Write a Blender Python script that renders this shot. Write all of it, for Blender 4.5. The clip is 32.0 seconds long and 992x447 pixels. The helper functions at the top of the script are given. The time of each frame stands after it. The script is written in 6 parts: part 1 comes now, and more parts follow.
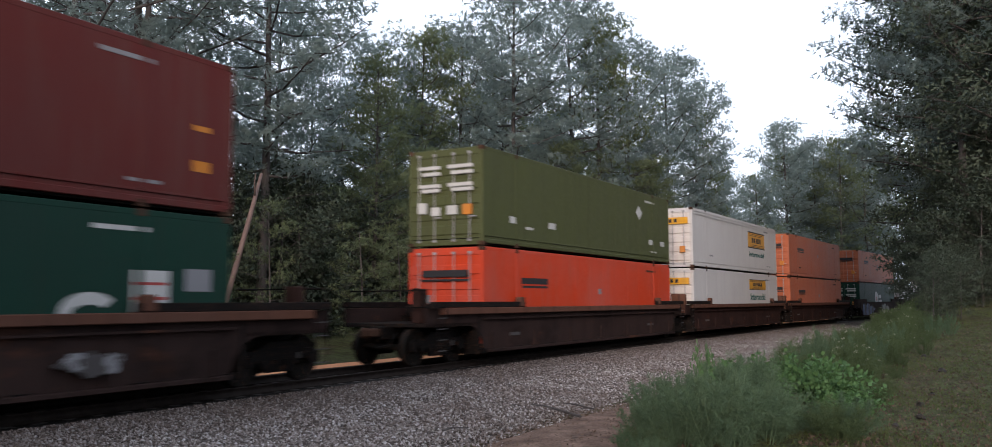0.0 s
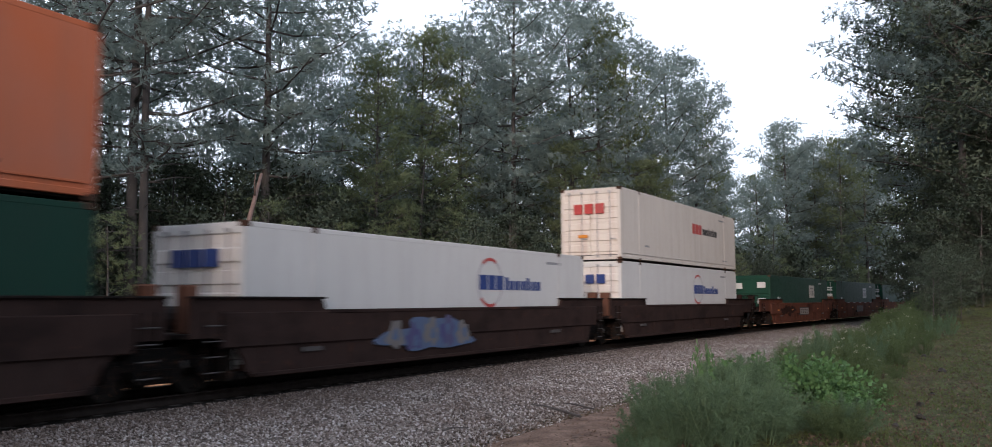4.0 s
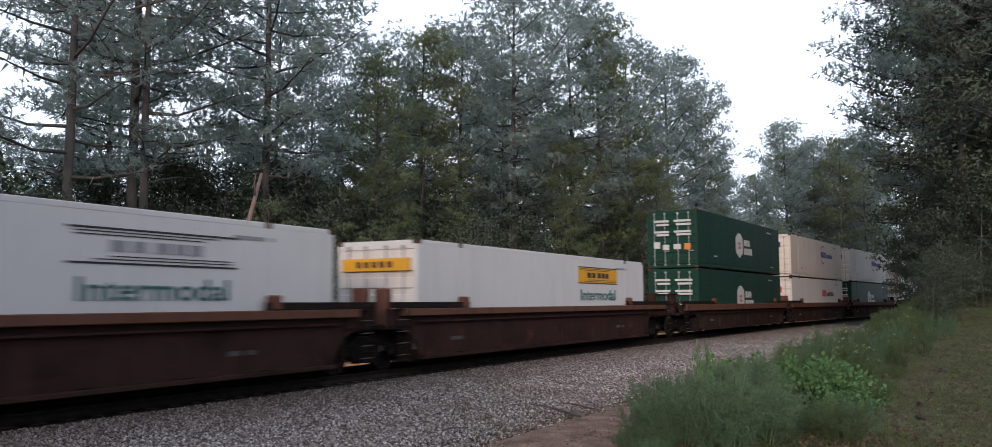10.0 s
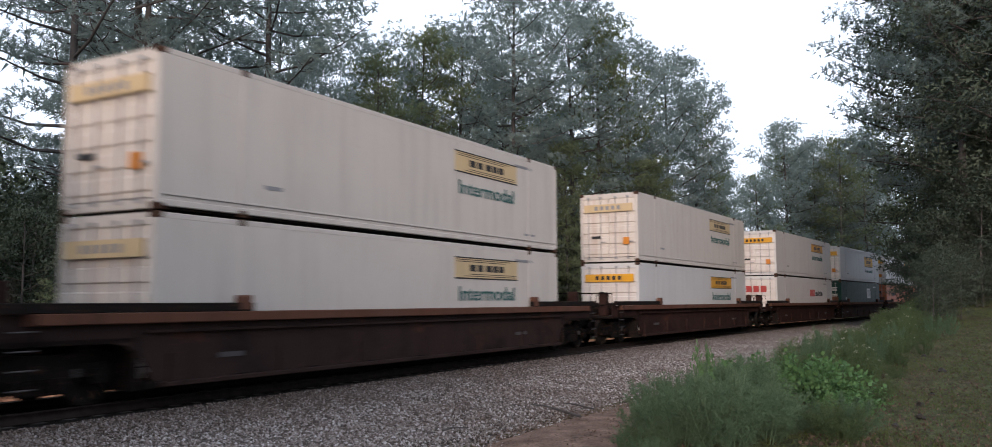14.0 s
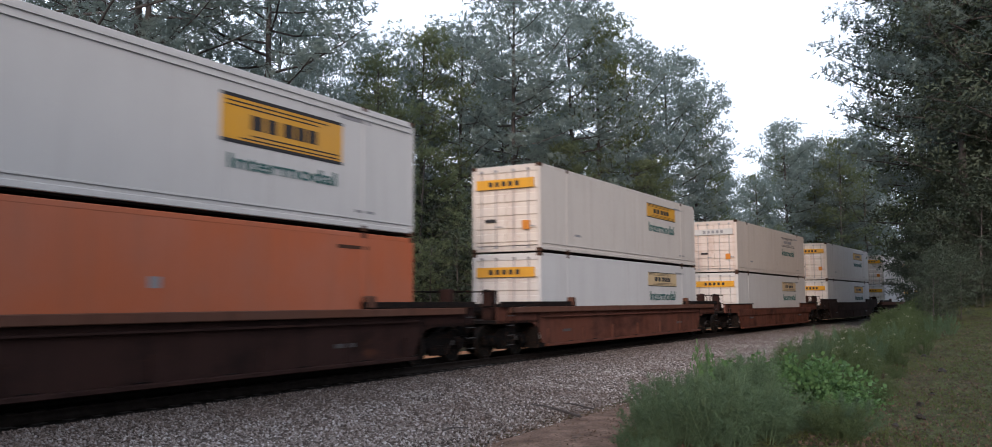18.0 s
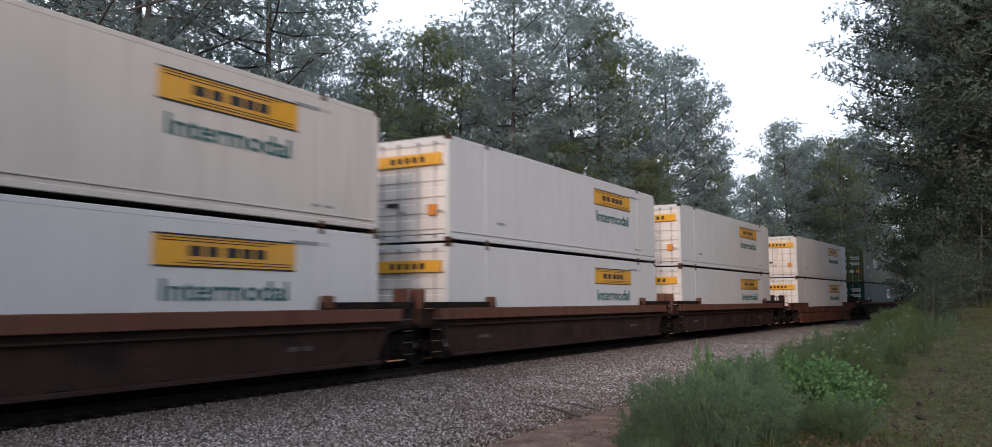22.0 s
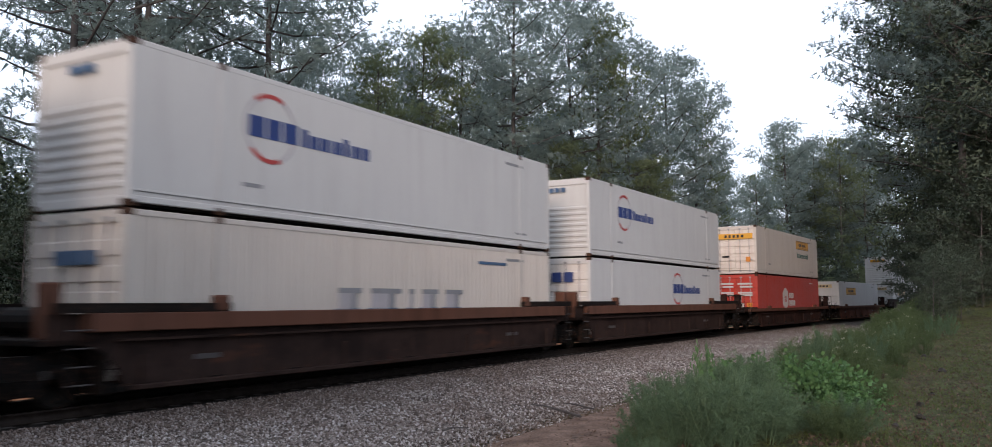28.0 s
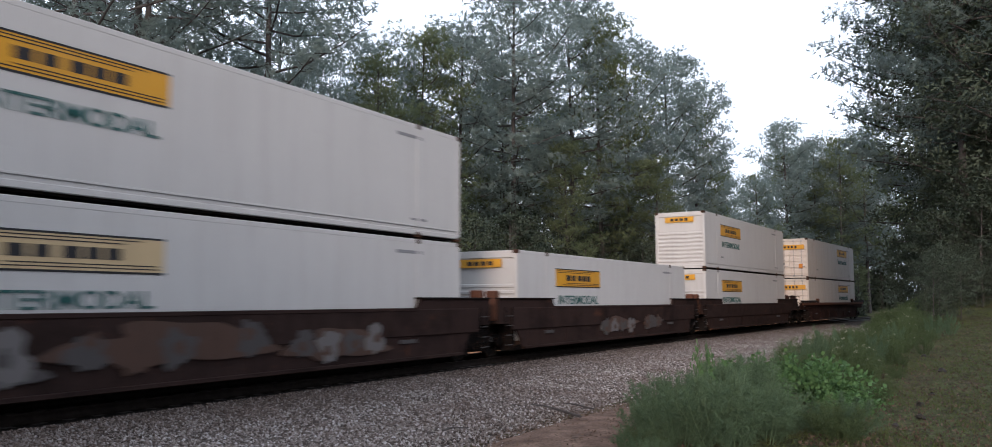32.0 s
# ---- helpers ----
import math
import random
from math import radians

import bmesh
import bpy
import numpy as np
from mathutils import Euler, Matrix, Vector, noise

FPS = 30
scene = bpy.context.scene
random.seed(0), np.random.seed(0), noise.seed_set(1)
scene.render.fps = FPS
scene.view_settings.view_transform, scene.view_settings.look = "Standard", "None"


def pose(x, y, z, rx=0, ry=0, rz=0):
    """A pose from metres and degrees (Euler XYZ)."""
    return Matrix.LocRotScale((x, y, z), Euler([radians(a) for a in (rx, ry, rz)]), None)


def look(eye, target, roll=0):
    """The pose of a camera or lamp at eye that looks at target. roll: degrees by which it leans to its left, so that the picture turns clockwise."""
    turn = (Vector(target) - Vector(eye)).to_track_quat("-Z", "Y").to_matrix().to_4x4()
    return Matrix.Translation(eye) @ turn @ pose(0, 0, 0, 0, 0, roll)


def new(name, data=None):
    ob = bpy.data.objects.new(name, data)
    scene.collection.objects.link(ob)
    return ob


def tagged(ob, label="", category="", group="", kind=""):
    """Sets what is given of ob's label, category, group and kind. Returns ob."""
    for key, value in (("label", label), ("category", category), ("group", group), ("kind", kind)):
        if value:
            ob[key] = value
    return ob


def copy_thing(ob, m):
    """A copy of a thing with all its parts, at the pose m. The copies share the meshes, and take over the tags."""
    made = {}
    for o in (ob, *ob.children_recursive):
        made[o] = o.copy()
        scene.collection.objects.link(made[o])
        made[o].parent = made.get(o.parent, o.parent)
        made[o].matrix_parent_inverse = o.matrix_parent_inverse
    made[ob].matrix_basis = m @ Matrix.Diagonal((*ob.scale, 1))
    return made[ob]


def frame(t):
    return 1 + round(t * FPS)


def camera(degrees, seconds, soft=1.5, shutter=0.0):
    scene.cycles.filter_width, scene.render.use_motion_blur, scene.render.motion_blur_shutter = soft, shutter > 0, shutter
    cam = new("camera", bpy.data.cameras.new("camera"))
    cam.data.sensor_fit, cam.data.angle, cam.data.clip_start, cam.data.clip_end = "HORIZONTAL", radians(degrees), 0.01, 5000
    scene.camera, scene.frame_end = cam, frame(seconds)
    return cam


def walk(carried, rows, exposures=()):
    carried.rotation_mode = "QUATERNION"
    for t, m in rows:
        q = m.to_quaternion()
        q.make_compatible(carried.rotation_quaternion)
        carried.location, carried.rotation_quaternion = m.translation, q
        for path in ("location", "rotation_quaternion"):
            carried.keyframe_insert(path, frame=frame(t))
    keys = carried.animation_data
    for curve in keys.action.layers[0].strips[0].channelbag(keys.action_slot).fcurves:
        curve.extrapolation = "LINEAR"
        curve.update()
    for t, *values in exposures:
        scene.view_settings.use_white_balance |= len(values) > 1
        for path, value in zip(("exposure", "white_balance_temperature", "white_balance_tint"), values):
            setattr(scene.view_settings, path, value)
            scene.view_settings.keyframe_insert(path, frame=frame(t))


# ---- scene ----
# The track is an arc that bends towards the camera's side; arc lengths are counted along the near faces of the wagons.
ARC_R = 800.63          # radius at the near face of the containers
ARC_Y = 12.168 - ARC_R  # centre of the arc
HALF_W = 1.295          # half a container's width
CEN_R = ARC_R + HALF_W  # radius of the track's centre line
EYE = Vector((0.0, 0.0, 1.652))
YAW, PITCH = radians(62.023), radians(5.167)

cam = camera(59.55, 32.0, soft=0.85, shutter=0.32)
AIM = EYE + Vector((math.sin(YAW) * math.cos(PITCH), math.cos(YAW) * math.cos(PITCH), math.sin(PITCH))) * 20
walk(cam, [(0.0, look(EYE, AIM, -0.244)), (32.0, look(EYE, AIM, -0.244))], exposures=[(0.0, 0.14, 6320, 11), (32.0, 0.14, 6320, 11)])

# ---- light: bright overcast evening, a weak warm sun low behind the wagons' leading ends ----
world = bpy.data.worlds.new("evening_sky")
scene.world = world
world.use_nodes = True
wn, wl = world.node_tree.nodes, world.node_tree.links
wn.clear()
sky = wn.new("ShaderNodeTexSky")
sky.sky_type = "NISHITA"
sky.sun_disc = False
SUN_EL, SUN_AZ = radians(14), radians(-106)   # azimuth clockwise from +Y
sky.sun_elevation, sky.sun_rotation = SUN_EL, SUN_AZ
sky.dust_density, sky.air_density = 4.0, 1.5
hs = wn.new("ShaderNodeHueSaturation")
hs.inputs["Saturation"].default_value = 0.22
bg = wn.new("ShaderNodeBackground")
bg.inputs["Strength"].default_value = 1.0
wo = wn.new("ShaderNodeOutputWorld")
wl.new(sky.outputs[0], hs.inputs["Color"])
hs.inputs["Value"].default_value = 0.06
veil = wn.new("ShaderNodeMix")          # an even cloud cover over the clear sky
veil.data_type, veil.blend_type = "RGBA", "ADD"
veil.inputs[0].default_value = 1.0
veil.inputs[7].default_value = (1.00, 1.10, 1.31, 1)
wl.new(hs.outputs[0], veil.inputs[6])
wl.new(veil.outputs[2], bg.inputs["Color"])
wl.new(bg.outputs[0], wo.inputs["Surface"])
sun = new("sun", bpy.data.lights.new("sun", "SUN"))
sun.data.energy, sun.data.angle, sun.data.color = 3.1, radians(14), (1.0, 0.78, 0.64)
sun_from = Vector((math.sin(SUN_AZ) * math.cos(SUN_EL), math.cos(SUN_AZ) * math.cos(SUN_EL), math.sin(SUN_EL)))
sun.matrix_world = look(sun_from * 100, (0, 0, 0))


# ---- small geometry kit ----
class Shape:
    """Collects vertices and faces of one mesh."""

    def __init__(self):
        self.v, self.f = [], []

    def add(self, verts, faces):
        n = len(self.v)
        self.v += [tuple(p) for p in verts]
        self.f += [tuple(i + n for i in q) for q in faces]
        return self

    def box(self, x0, x1, y0, y1, z0, z1, b=0.0):
        """A box, its edges chamfered by b."""
        if b <= 0:
            vs = [(x, y, z) for x in (x0, x1) for y in (y0, y1) for z in (z0, z1)]
            return self.add(vs, [(0, 1, 3, 2), (4, 6, 7, 5), (0, 4, 5, 1), (2, 3, 7, 6), (0, 2, 6, 4), (1, 5, 7, 3)])
        vs, key = [], {}
        for ix, x in enumerate((x0, x1)):
            for iy, y in enumerate((y0, y1)):
                for iz, z in enumerate((z0, z1)):
                    sx, sy, sz = (b if ix == 0 else -b), (b if iy == 0 else -b), (b if iz == 0 else -b)
                    for ax in range(3):
                        q = [x + sx, y + sy, z + sz]
                        q[ax] = (x, y, z)[ax]
                        key[ix, iy, iz, ax] = len(vs)
                        vs.append(tuple(q))
        fs = []
        for ax in range(3):
            for s in (0, 1):
                o = [a for a in range(3) if a != ax]
                ring = []
                for u, w in ((0, 0), (1, 0), (1, 1), (0, 1)):
                    c = [0, 0, 0]
                    c[ax], c[o[0]], c[o[1]] = s, u, w
                    ring.append(key[c[0], c[1], c[2], ax])
                fs.append(tuple(ring))
        for ax in range(3):
            o = [a for a in range(3) if a != ax]
            for u in (0, 1):
                for w in (0, 1):
                    q = []
                    for s, k in ((0, 0), (1, 0), (1, 1), (0, 1)):
                        c = [0, 0, 0]
                        c[ax], c[o[0]], c[o[1]] = s, u, w
                        q.append(key[c[0], c[1], c[2], o[k]])
                    fs.append(tuple(q))
        for ix in (0, 1):
            for iy in (0, 1):
                for iz in (0, 1):
                    fs.append(tuple(key[ix, iy, iz, a] for a in range(3)))
        return self.add(vs, fs)

    def tube(self, points, radii, sides=8, cap=True):
        """A tube through points with a radius at each."""
        pts = [Vector(p) for p in points]
        rings = []
        for i, p in enumerate(pts):
            d = (pts[min(i + 1, len(pts) - 1)] - pts[max(i - 1, 0)]).normalized()
            a = d.cross(Vector((0, 0, 1)) if abs(d.z) < 0.9 else Vector((1, 0, 0))).normalized()
            c = d.cross(a)
            r = radii[i] if isinstance(radii, (list, tuple)) else radii
            rings.append([p + (a * math.cos(t) + c * math.sin(t)) * r for t in [2 * math.pi * k / sides for k in range(sides)]])
        vs = [q for ring in rings for q in ring]
        fs = []
        for i in range(len(rings) - 1):
            for k in range(sides):
                k2 = (k + 1) % sides
                fs.append((i * sides + k, i * sides + k2, (i + 1) * sides + k2, (i + 1) * sides + k))
        if cap:
            fs.append(tuple(range(sides - 1, -1, -1)))
            fs.append(tuple((len(rings) - 1) * sides + k for k in range(sides)))
        return self.add(vs, fs)

    def prism(self, outline, y0, y1):
        """An outline in x and z, pushed out along y."""
        n = len(outline)
        vs = [(x, y0, z) for x, z in outline] + [(x, y1, z) for x, z in outline]
        fs = [tuple(range(n)), tuple(range(2 * n - 1, n - 1, -1))]
        fs += [(i, n + i, n + (i + 1) % n, (i + 1) % n) for i in range(n)]
        return self.add(vs, fs)

    def mesh(self, name, material):
        me = bpy.data.meshes.new(name)
        me.from_pydata(self.v, [], self.f)
        me.materials.append(material)
        bm = bmesh.new()
        bm.from_mesh(me)
        bmesh.ops.recalc_face_normals(bm, faces=bm.faces)
        bm.to_mesh(me)
        bm.free()
        return me


def part(name, shape, material, parent, label=""):
    """One mesh object under a thing or a part. shape: a Shape or a ready mesh."""
    me = shape.mesh(name, material) if isinstance(shape, Shape) else shape
    ob = new(name, me)
    ob.parent = parent
    if label:
        tagged(ob, label)
    return ob


def smooth(ob):
    for poly in ob.data.polygons:
        poly.use_smooth = True
    return ob


def soup(name, verts, faces, material):
    """A mesh from arrays of vertices and triangles."""
    me = bpy.data.meshes.new(name)
    verts, faces = np.asarray(verts, np.float32), np.asarray(faces, np.int32)
    me.vertices.add(len(verts))
    me.vertices.foreach_set("co", verts.ravel())
    k = faces.shape[1]
    me.loops.add(faces.size)
    me.loops.foreach_set("vertex_index", faces.ravel())
    me.polygons.add(len(faces))
    me.polygons.foreach_set("loop_start", np.arange(0, faces.size, k, dtype=np.int32))
    me.materials.append(material)
    me.update(calc_edges=True)
    return me


def thing(name, label, category, group="", m=None):
    ob = new(name)
    ob.empty_display_size = 0.2
    if m is not None:
        ob.matrix_basis = m
    return tagged(ob, label, category, group)


def on_track(a, z=0.0):
    """The pose of a thing at arc length a on the track's centre line, its x axis along the track."""
    th = a / ARC_R
    return Matrix.Translation((CEN_R * math.sin(th), ARC_Y + CEN_R * math.cos(th), z)) @ Matrix.Rotation(-th, 4, "Z")


# ---- materials ----
def material(name, build):
    mat = bpy.data.materials.new(name)
    mat.use_nodes = True
    nt = mat.node_tree
    bsdf = nt.nodes["Principled BSDF"]
    build(nt, bsdf)
    return mat


def node(nt, kind, **inputs):
    n = nt.nodes.new(kind)
    for k, v in inputs.items():
        n.inputs[k.replace("_", " ")].default_value = v
    return n


def coords(nt, source="Object", scale=(1, 1, 1)):
    tc = nt.nodes.new("ShaderNodeTexCoord")
    mp = nt.nodes.new("ShaderNodeMapping")
    mp.inputs["Scale"].default_value = scale
    nt.links.new(tc.outputs[source], mp.inputs["Vector"])
    return mp.outputs[0]


def noise_tex(nt, vec, scale, detail=4.0, rough=0.6, own=True):
    """Noise that differs from object to object."""
    n = nt.nodes.new("ShaderNodeTexNoise")
    n.noise_dimensions = "4D"
    n.inputs["Scale"].default_value, n.inputs["Detail"].default_value, n.inputs["Roughness"].default_value = scale, detail, rough
    nt.links.new(vec, n.inputs["Vector"])
    if own:
        oi = nt.nodes.new("ShaderNodeObjectInfo")
        mu = nt.nodes.new("ShaderNodeMath")
        mu.operation = "MULTIPLY"
        mu.inputs[1].default_value = 37.0
        nt.links.new(oi.outputs["Random"], mu.inputs[0])
        nt.links.new(mu.outputs[0], n.inputs["W"])
    return n.outputs[0]


def ramp(nt, fac, stops):
    r = nt.nodes.new("ShaderNodeValToRGB")
    el = r.color_ramp.elements
    while len(el) < len(stops):
        el.new(0.5)
    for e, (pos, col) in zip(el, stops):
        e.position = pos
        e.color = (*col, 1) if len(col) == 3 else col
    nt.links.new(fac, r.inputs[0])
    return r.outputs[0]


def mix(nt, fac, a, b, mode="MIX"):
    m = nt.nodes.new("ShaderNodeMix")
    m.data_type, m.blend_type = "RGBA", mode
    for sock, v in ((m.inputs[0], fac), (m.inputs[6], a), (m.inputs[7], b)):
        if isinstance(v, bpy.types.NodeSocket):
            nt.links.new(v, sock)
        elif isinstance(v, (int, float)):
            sock.default_value = v
        else:
            sock.default_value = (*v, 1)
    return m.outputs[2]


def bump(nt, bsdf, height, strength, distance):
    b = nt.nodes.new("ShaderNodeBump")
    b.inputs["Strength"].default_value, b.inputs["Distance"].default_value = strength, distance
    nt.links.new(height, b.inputs["Height"])
    nt.links.new(b.outputs[0], bsdf.inputs["Normal"])


def grey(v):
    return (v, v, v)


def paint(name, col, dirt=0.35, rust=0.25, rough=0.5, dirt_col=(0.09, 0.075, 0.06), gloss=0.07, patchy=0.0):
    """Weathered vehicle paint: faded patches, streaks that run down, specks of rust."""
    if max(col) < 0.06 and dirt_col[0] > 0.05:
        dirt_col = (0.020, 0.017, 0.014)      # soot on dark paint

    def build(nt, bsdf):
        vec = coords(nt)
        large = noise_tex(nt, vec, 0.55, 5)
        streak = noise_tex(nt, coords(nt, scale=(2.2, 2.2, 0.16)), 1.6, 6, 0.65)
        fine = noise_tex(nt, vec, 9.0, 6, 0.7)
        pale = 0.03 * min(1.0, max(col) / 0.3)
        faded = mix(nt, ramp(nt, large, [(0.35, grey(0)), (0.7, grey(1))]), col, [c * 0.86 + pale for c in col])
        dirty = mix(nt, ramp(nt, streak, [(0.48, grey(0)), (0.8, grey(dirt))]), faded, dirt_col)
        specks = mix(nt, ramp(nt, fine, [(0.60, grey(0)), (0.78, grey(rust))]), dirty, (0.16, 0.065, 0.03))
        if patchy:      # soot stains and rusty patches of their own shape
            stain = noise_tex(nt, coords(nt, scale=(0.8, 1, 1.3)), 0.9, 7, 0.62)
            rusty = noise_tex(nt, coords(nt, scale=(0.7, 1, 1.6)), 1.1, 6, 0.6)
            specks = mix(nt, ramp(nt, rusty, [(0.60, grey(0)), (0.70, grey(patchy * 0.6))]), specks, (0.095, 0.036, 0.018))
            specks = mix(nt, ramp(nt, stain, [(0.50, grey(0)), (0.64, grey(patchy))]), specks, (0.006, 0.005, 0.005))
        nt.links.new(specks, bsdf.inputs["Base Color"])
        nt.links.new(ramp(nt, fine, [(0.3, grey(rough - 0.08)), (0.7, grey(rough + 0.15))]), bsdf.inputs["Roughness"])
        bsdf.inputs["Specular IOR Level"].default_value = gloss
        bump(nt, bsdf, large, 0.10, 0.03)
    return material(name, build)


def metal_dark(name, col, rough=0.7):
    def build(nt, bsdf):
        vec = coords(nt)
        a, b = noise_tex(nt, vec, 1.3, 5), noise_tex(nt, vec, 14, 5)
        c = mix(nt, ramp(nt, a, [(0.35, grey(0)), (0.7, grey(1))]), col, [x * 0.6 for x in col])
        c = mix(nt, ramp(nt, b, [(0.55, grey(0)), (0.8, grey(0.6))]), c, (0.13, 0.06, 0.035))
        nt.links.new(c, bsdf.inputs["Base Color"])
        bsdf.inputs["Roughness"].default_value = rough
        bsdf.inputs["Specular IOR Level"].default_value = 0.04
        bump(nt, bsdf, b, 0.25, 0.01)
    return material(name, build)


PAINT = {
    "white": paint("paint_white", (0.365, 0.358, 0.350), 0.16, 0.2),
    "cream": paint("paint_cream", (0.368, 0.335, 0.304), 0.26, 0.4),
    "pink": paint("paint_rosy_white", (0.372, 0.325, 0.288), 0.30, 0.5),
    "orange": paint("paint_orange", (0.285, 0.078, 0.034), 0.35, 0.35),
    "bright_orange": paint("paint_bright_orange", (0.345, 0.032, 0.009), 0.3, 0.3),
    "green": paint("paint_dark_green", (0.0060, 0.0270, 0.0185), 0.28, 0.2),
    "mid_green": paint("paint_mid_green", (0.0075, 0.0330, 0.0215), 0.35, 0.2),
    "blue_green": paint("paint_blue_green", (0.0070, 0.0290, 0.0240), 0.3, 0.2),
    "olive": paint("paint_olive", (0.052, 0.059, 0.024), 0.35, 0.2),
    "leaf_olive": paint("paint_moss_green", (0.044, 0.056, 0.022), 0.35, 0.2),
    "maroon": paint("paint_maroon", (0.072, 0.014, 0.012), 0.35, 0.2),
    "red": paint("paint_red", (0.265, 0.026, 0.017), 0.3, 0.3),
}
# rust-stained doors, their base painted lighter and warmer than the walls as if sunlit
DOOR_PAINT = {
    "white": paint("door_stained_white", (0.43, 0.40, 0.375), 0.34, 0.7, dirt_col=(0.20, 0.11, 0.07)),
    "cream": paint("door_stained_cream", (0.43, 0.385, 0.345), 0.45, 0.8, dirt_col=(0.20, 0.10, 0.06)),
    "pink": paint("door_stained_rose", (0.43, 0.37, 0.33), 0.5, 0.8, dirt_col=(0.20, 0.10, 0.06)),
}
CAR_PAINT = {
    "brown": paint("wagon_brown", (0.0265, 0.0140, 0.0120), 0.6, 0.6, 0.7, (0.006, 0.0048, 0.0045), 0.01, 0.55),
    "rust": paint("wagon_rust_red", (0.084, 0.0325, 0.0220), 0.6, 0.6, 0.7, (0.006, 0.0048, 0.0045), 0.01, 0.55),
    "maroon": paint("wagon_dark_maroon", (0.0255, 0.0160, 0.0142), 0.5, 0.5, 0.7, (0.006, 0.0048, 0.0045), 0.01, 0.55),
    "dust": paint("wagon_dusty_brown", (0.0260, 0.0165, 0.0140), 0.65, 0.5, 0.75, (0.006, 0.0048, 0.0045), 0.01, 0.55),
}
CHORD = paint("wagon_top_chord", (0.080, 0.0370, 0.0250), 0.55, 0.5, 0.7, (0.006, 0.0048, 0.0045), 0.01)
YELLOW = paint("mark_yellow", (0.42, 0.21, 0.016), 0.3, 0.15)
FADED = paint("mark_faded_yellow", (0.38, 0.285, 0.16), 0.35, 0.2)
BLACK = paint("mark_black", (0.022, 0.022, 0.024), 0.2, 0.1)
TEAL = paint("mark_teal", (0.018, 0.070, 0.066), 0.3, 0.1)
NAVY = paint("mark_navy", (0.018, 0.034, 0.120), 0.2, 0.1)
BLUE = paint("mark_blue", (0.045, 0.082, 0.145), 0.4, 0.1)
RED = paint("mark_red", (0.26, 0.03, 0.028), 0.3, 0.1)
WHITE = paint("mark_white", (0.34, 0.34, 0.33), 0.3, 0.15)
GREY = paint("mark_grey", (0.16, 0.16, 0.17), 0.3, 0.15)
SMUDGE_LIT = paint("mark_smudged_grey", (0.20, 0.198, 0.20), 0.7, 0.3)
RING = paint("mark_pale_grey", (0.27, 0.255, 0.265), 0.3, 0.1)
FAINT = paint("mark_worn_grey", (0.050, 0.046, 0.046), 0.5, 0.3)
TAN_RUST = paint("mark_rust_stain", (0.26, 0.17, 0.12), 0.3, 0.4)
AMBER = paint("mark_amber", (0.36, 0.13, 0.016), 0.2, 0.1)
LILAC = paint("graffiti_lilac", (0.042, 0.042, 0.105), 0.4, 0.1)
PALE = paint("graffiti_pale", (0.10, 0.094, 0.094), 0.4, 0.1)
SKYB = paint("graffiti_sky_blue", (0.050, 0.075, 0.135), 0.4, 0.1)
TAN = paint("graffiti_tan", (0.056, 0.033, 0.025), 0.4, 0.1)
GALV = metal_dark("galvanised", (0.24, 0.24, 0.25), 0.5)
# steel, deck and wheels near black: the wagons' underside shade is put into the colour
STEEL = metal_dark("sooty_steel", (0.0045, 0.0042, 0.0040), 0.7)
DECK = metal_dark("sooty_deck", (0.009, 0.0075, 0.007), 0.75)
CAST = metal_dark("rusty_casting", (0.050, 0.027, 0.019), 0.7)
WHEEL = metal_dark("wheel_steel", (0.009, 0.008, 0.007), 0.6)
def rail_build(nt, b):
    vec = coords(nt)
    n = noise_tex(nt, vec, 6, 5)
    nt.links.new(ramp(nt, n, [(0.3, (0.008, 0.006, 0.005)), (0.7, (0.018, 0.014, 0.012))]), b.inputs["Base Color"])
    b.inputs["Roughness"].default_value, b.inputs["Specular IOR Level"].default_value = 0.6, 0.05
RAIL = material("rail_steel", rail_build)


def leaf_mat(name, dark, light, through_col, rough=0.55, amount=0.25):
    def build(nt, bsdf):
        gi = nt.nodes.new("ShaderNodeNewGeometry")
        oi = nt.nodes.new("ShaderNodeObjectInfo")
        c = ramp(nt, gi.outputs["Random Per Island"], [(0.0, dark), (1.0, light)])
        patch = noise_tex(nt, coords(nt), 0.35, 3)
        c = mix(nt, ramp(nt, patch, [(0.4, grey(0)), (0.65, grey(0.45))]), c, light)
        c = mix(nt, ramp(nt, oi.outputs["Random"], [(0.0, grey(0.0)), (1.0, grey(0.35))]), c, dark)
        nt.links.new(c, bsdf.inputs["Base Color"])
        bsdf.inputs["Roughness"].default_value = rough
        bsdf.inputs["Specular IOR Level"].default_value = 0.1
        tr = nt.nodes.new("ShaderNodeBsdfTranslucent")
        tr.inputs["Color"].default_value = (*through_col, 1)
        ms = nt.nodes.new("ShaderNodeMixShader")
        ms.inputs[0].default_value = amount
        nt.links.new(bsdf.outputs[0], ms.inputs[1])
        nt.links.new(tr.outputs[0], ms.inputs[2])
        nt.links.new(ms.outputs[0], nt.nodes["Material Output"].inputs["Surface"])
    return material(name, build)


NEEDLE = leaf_mat("pine_needles", (0.078, 0.104, 0.096), (0.132, 0.162, 0.146), (0.38, 0.46, 0.42), amount=0.40)
NEEDLE_FRESH = leaf_mat("fresh_needles", (0.064, 0.080, 0.046), (0.114, 0.132, 0.070), (0.25, 0.29, 0.15), amount=0.38)
BROAD = leaf_mat("broad_leaves", (0.034, 0.044, 0.034), (0.064, 0.080, 0.054), (0.07, 0.09, 0.05), amount=0.22)
VINE = leaf_mat("vine_leaves", (0.034, 0.072, 0.030), (0.108, 0.195, 0.074), (0.09, 0.16, 0.05))
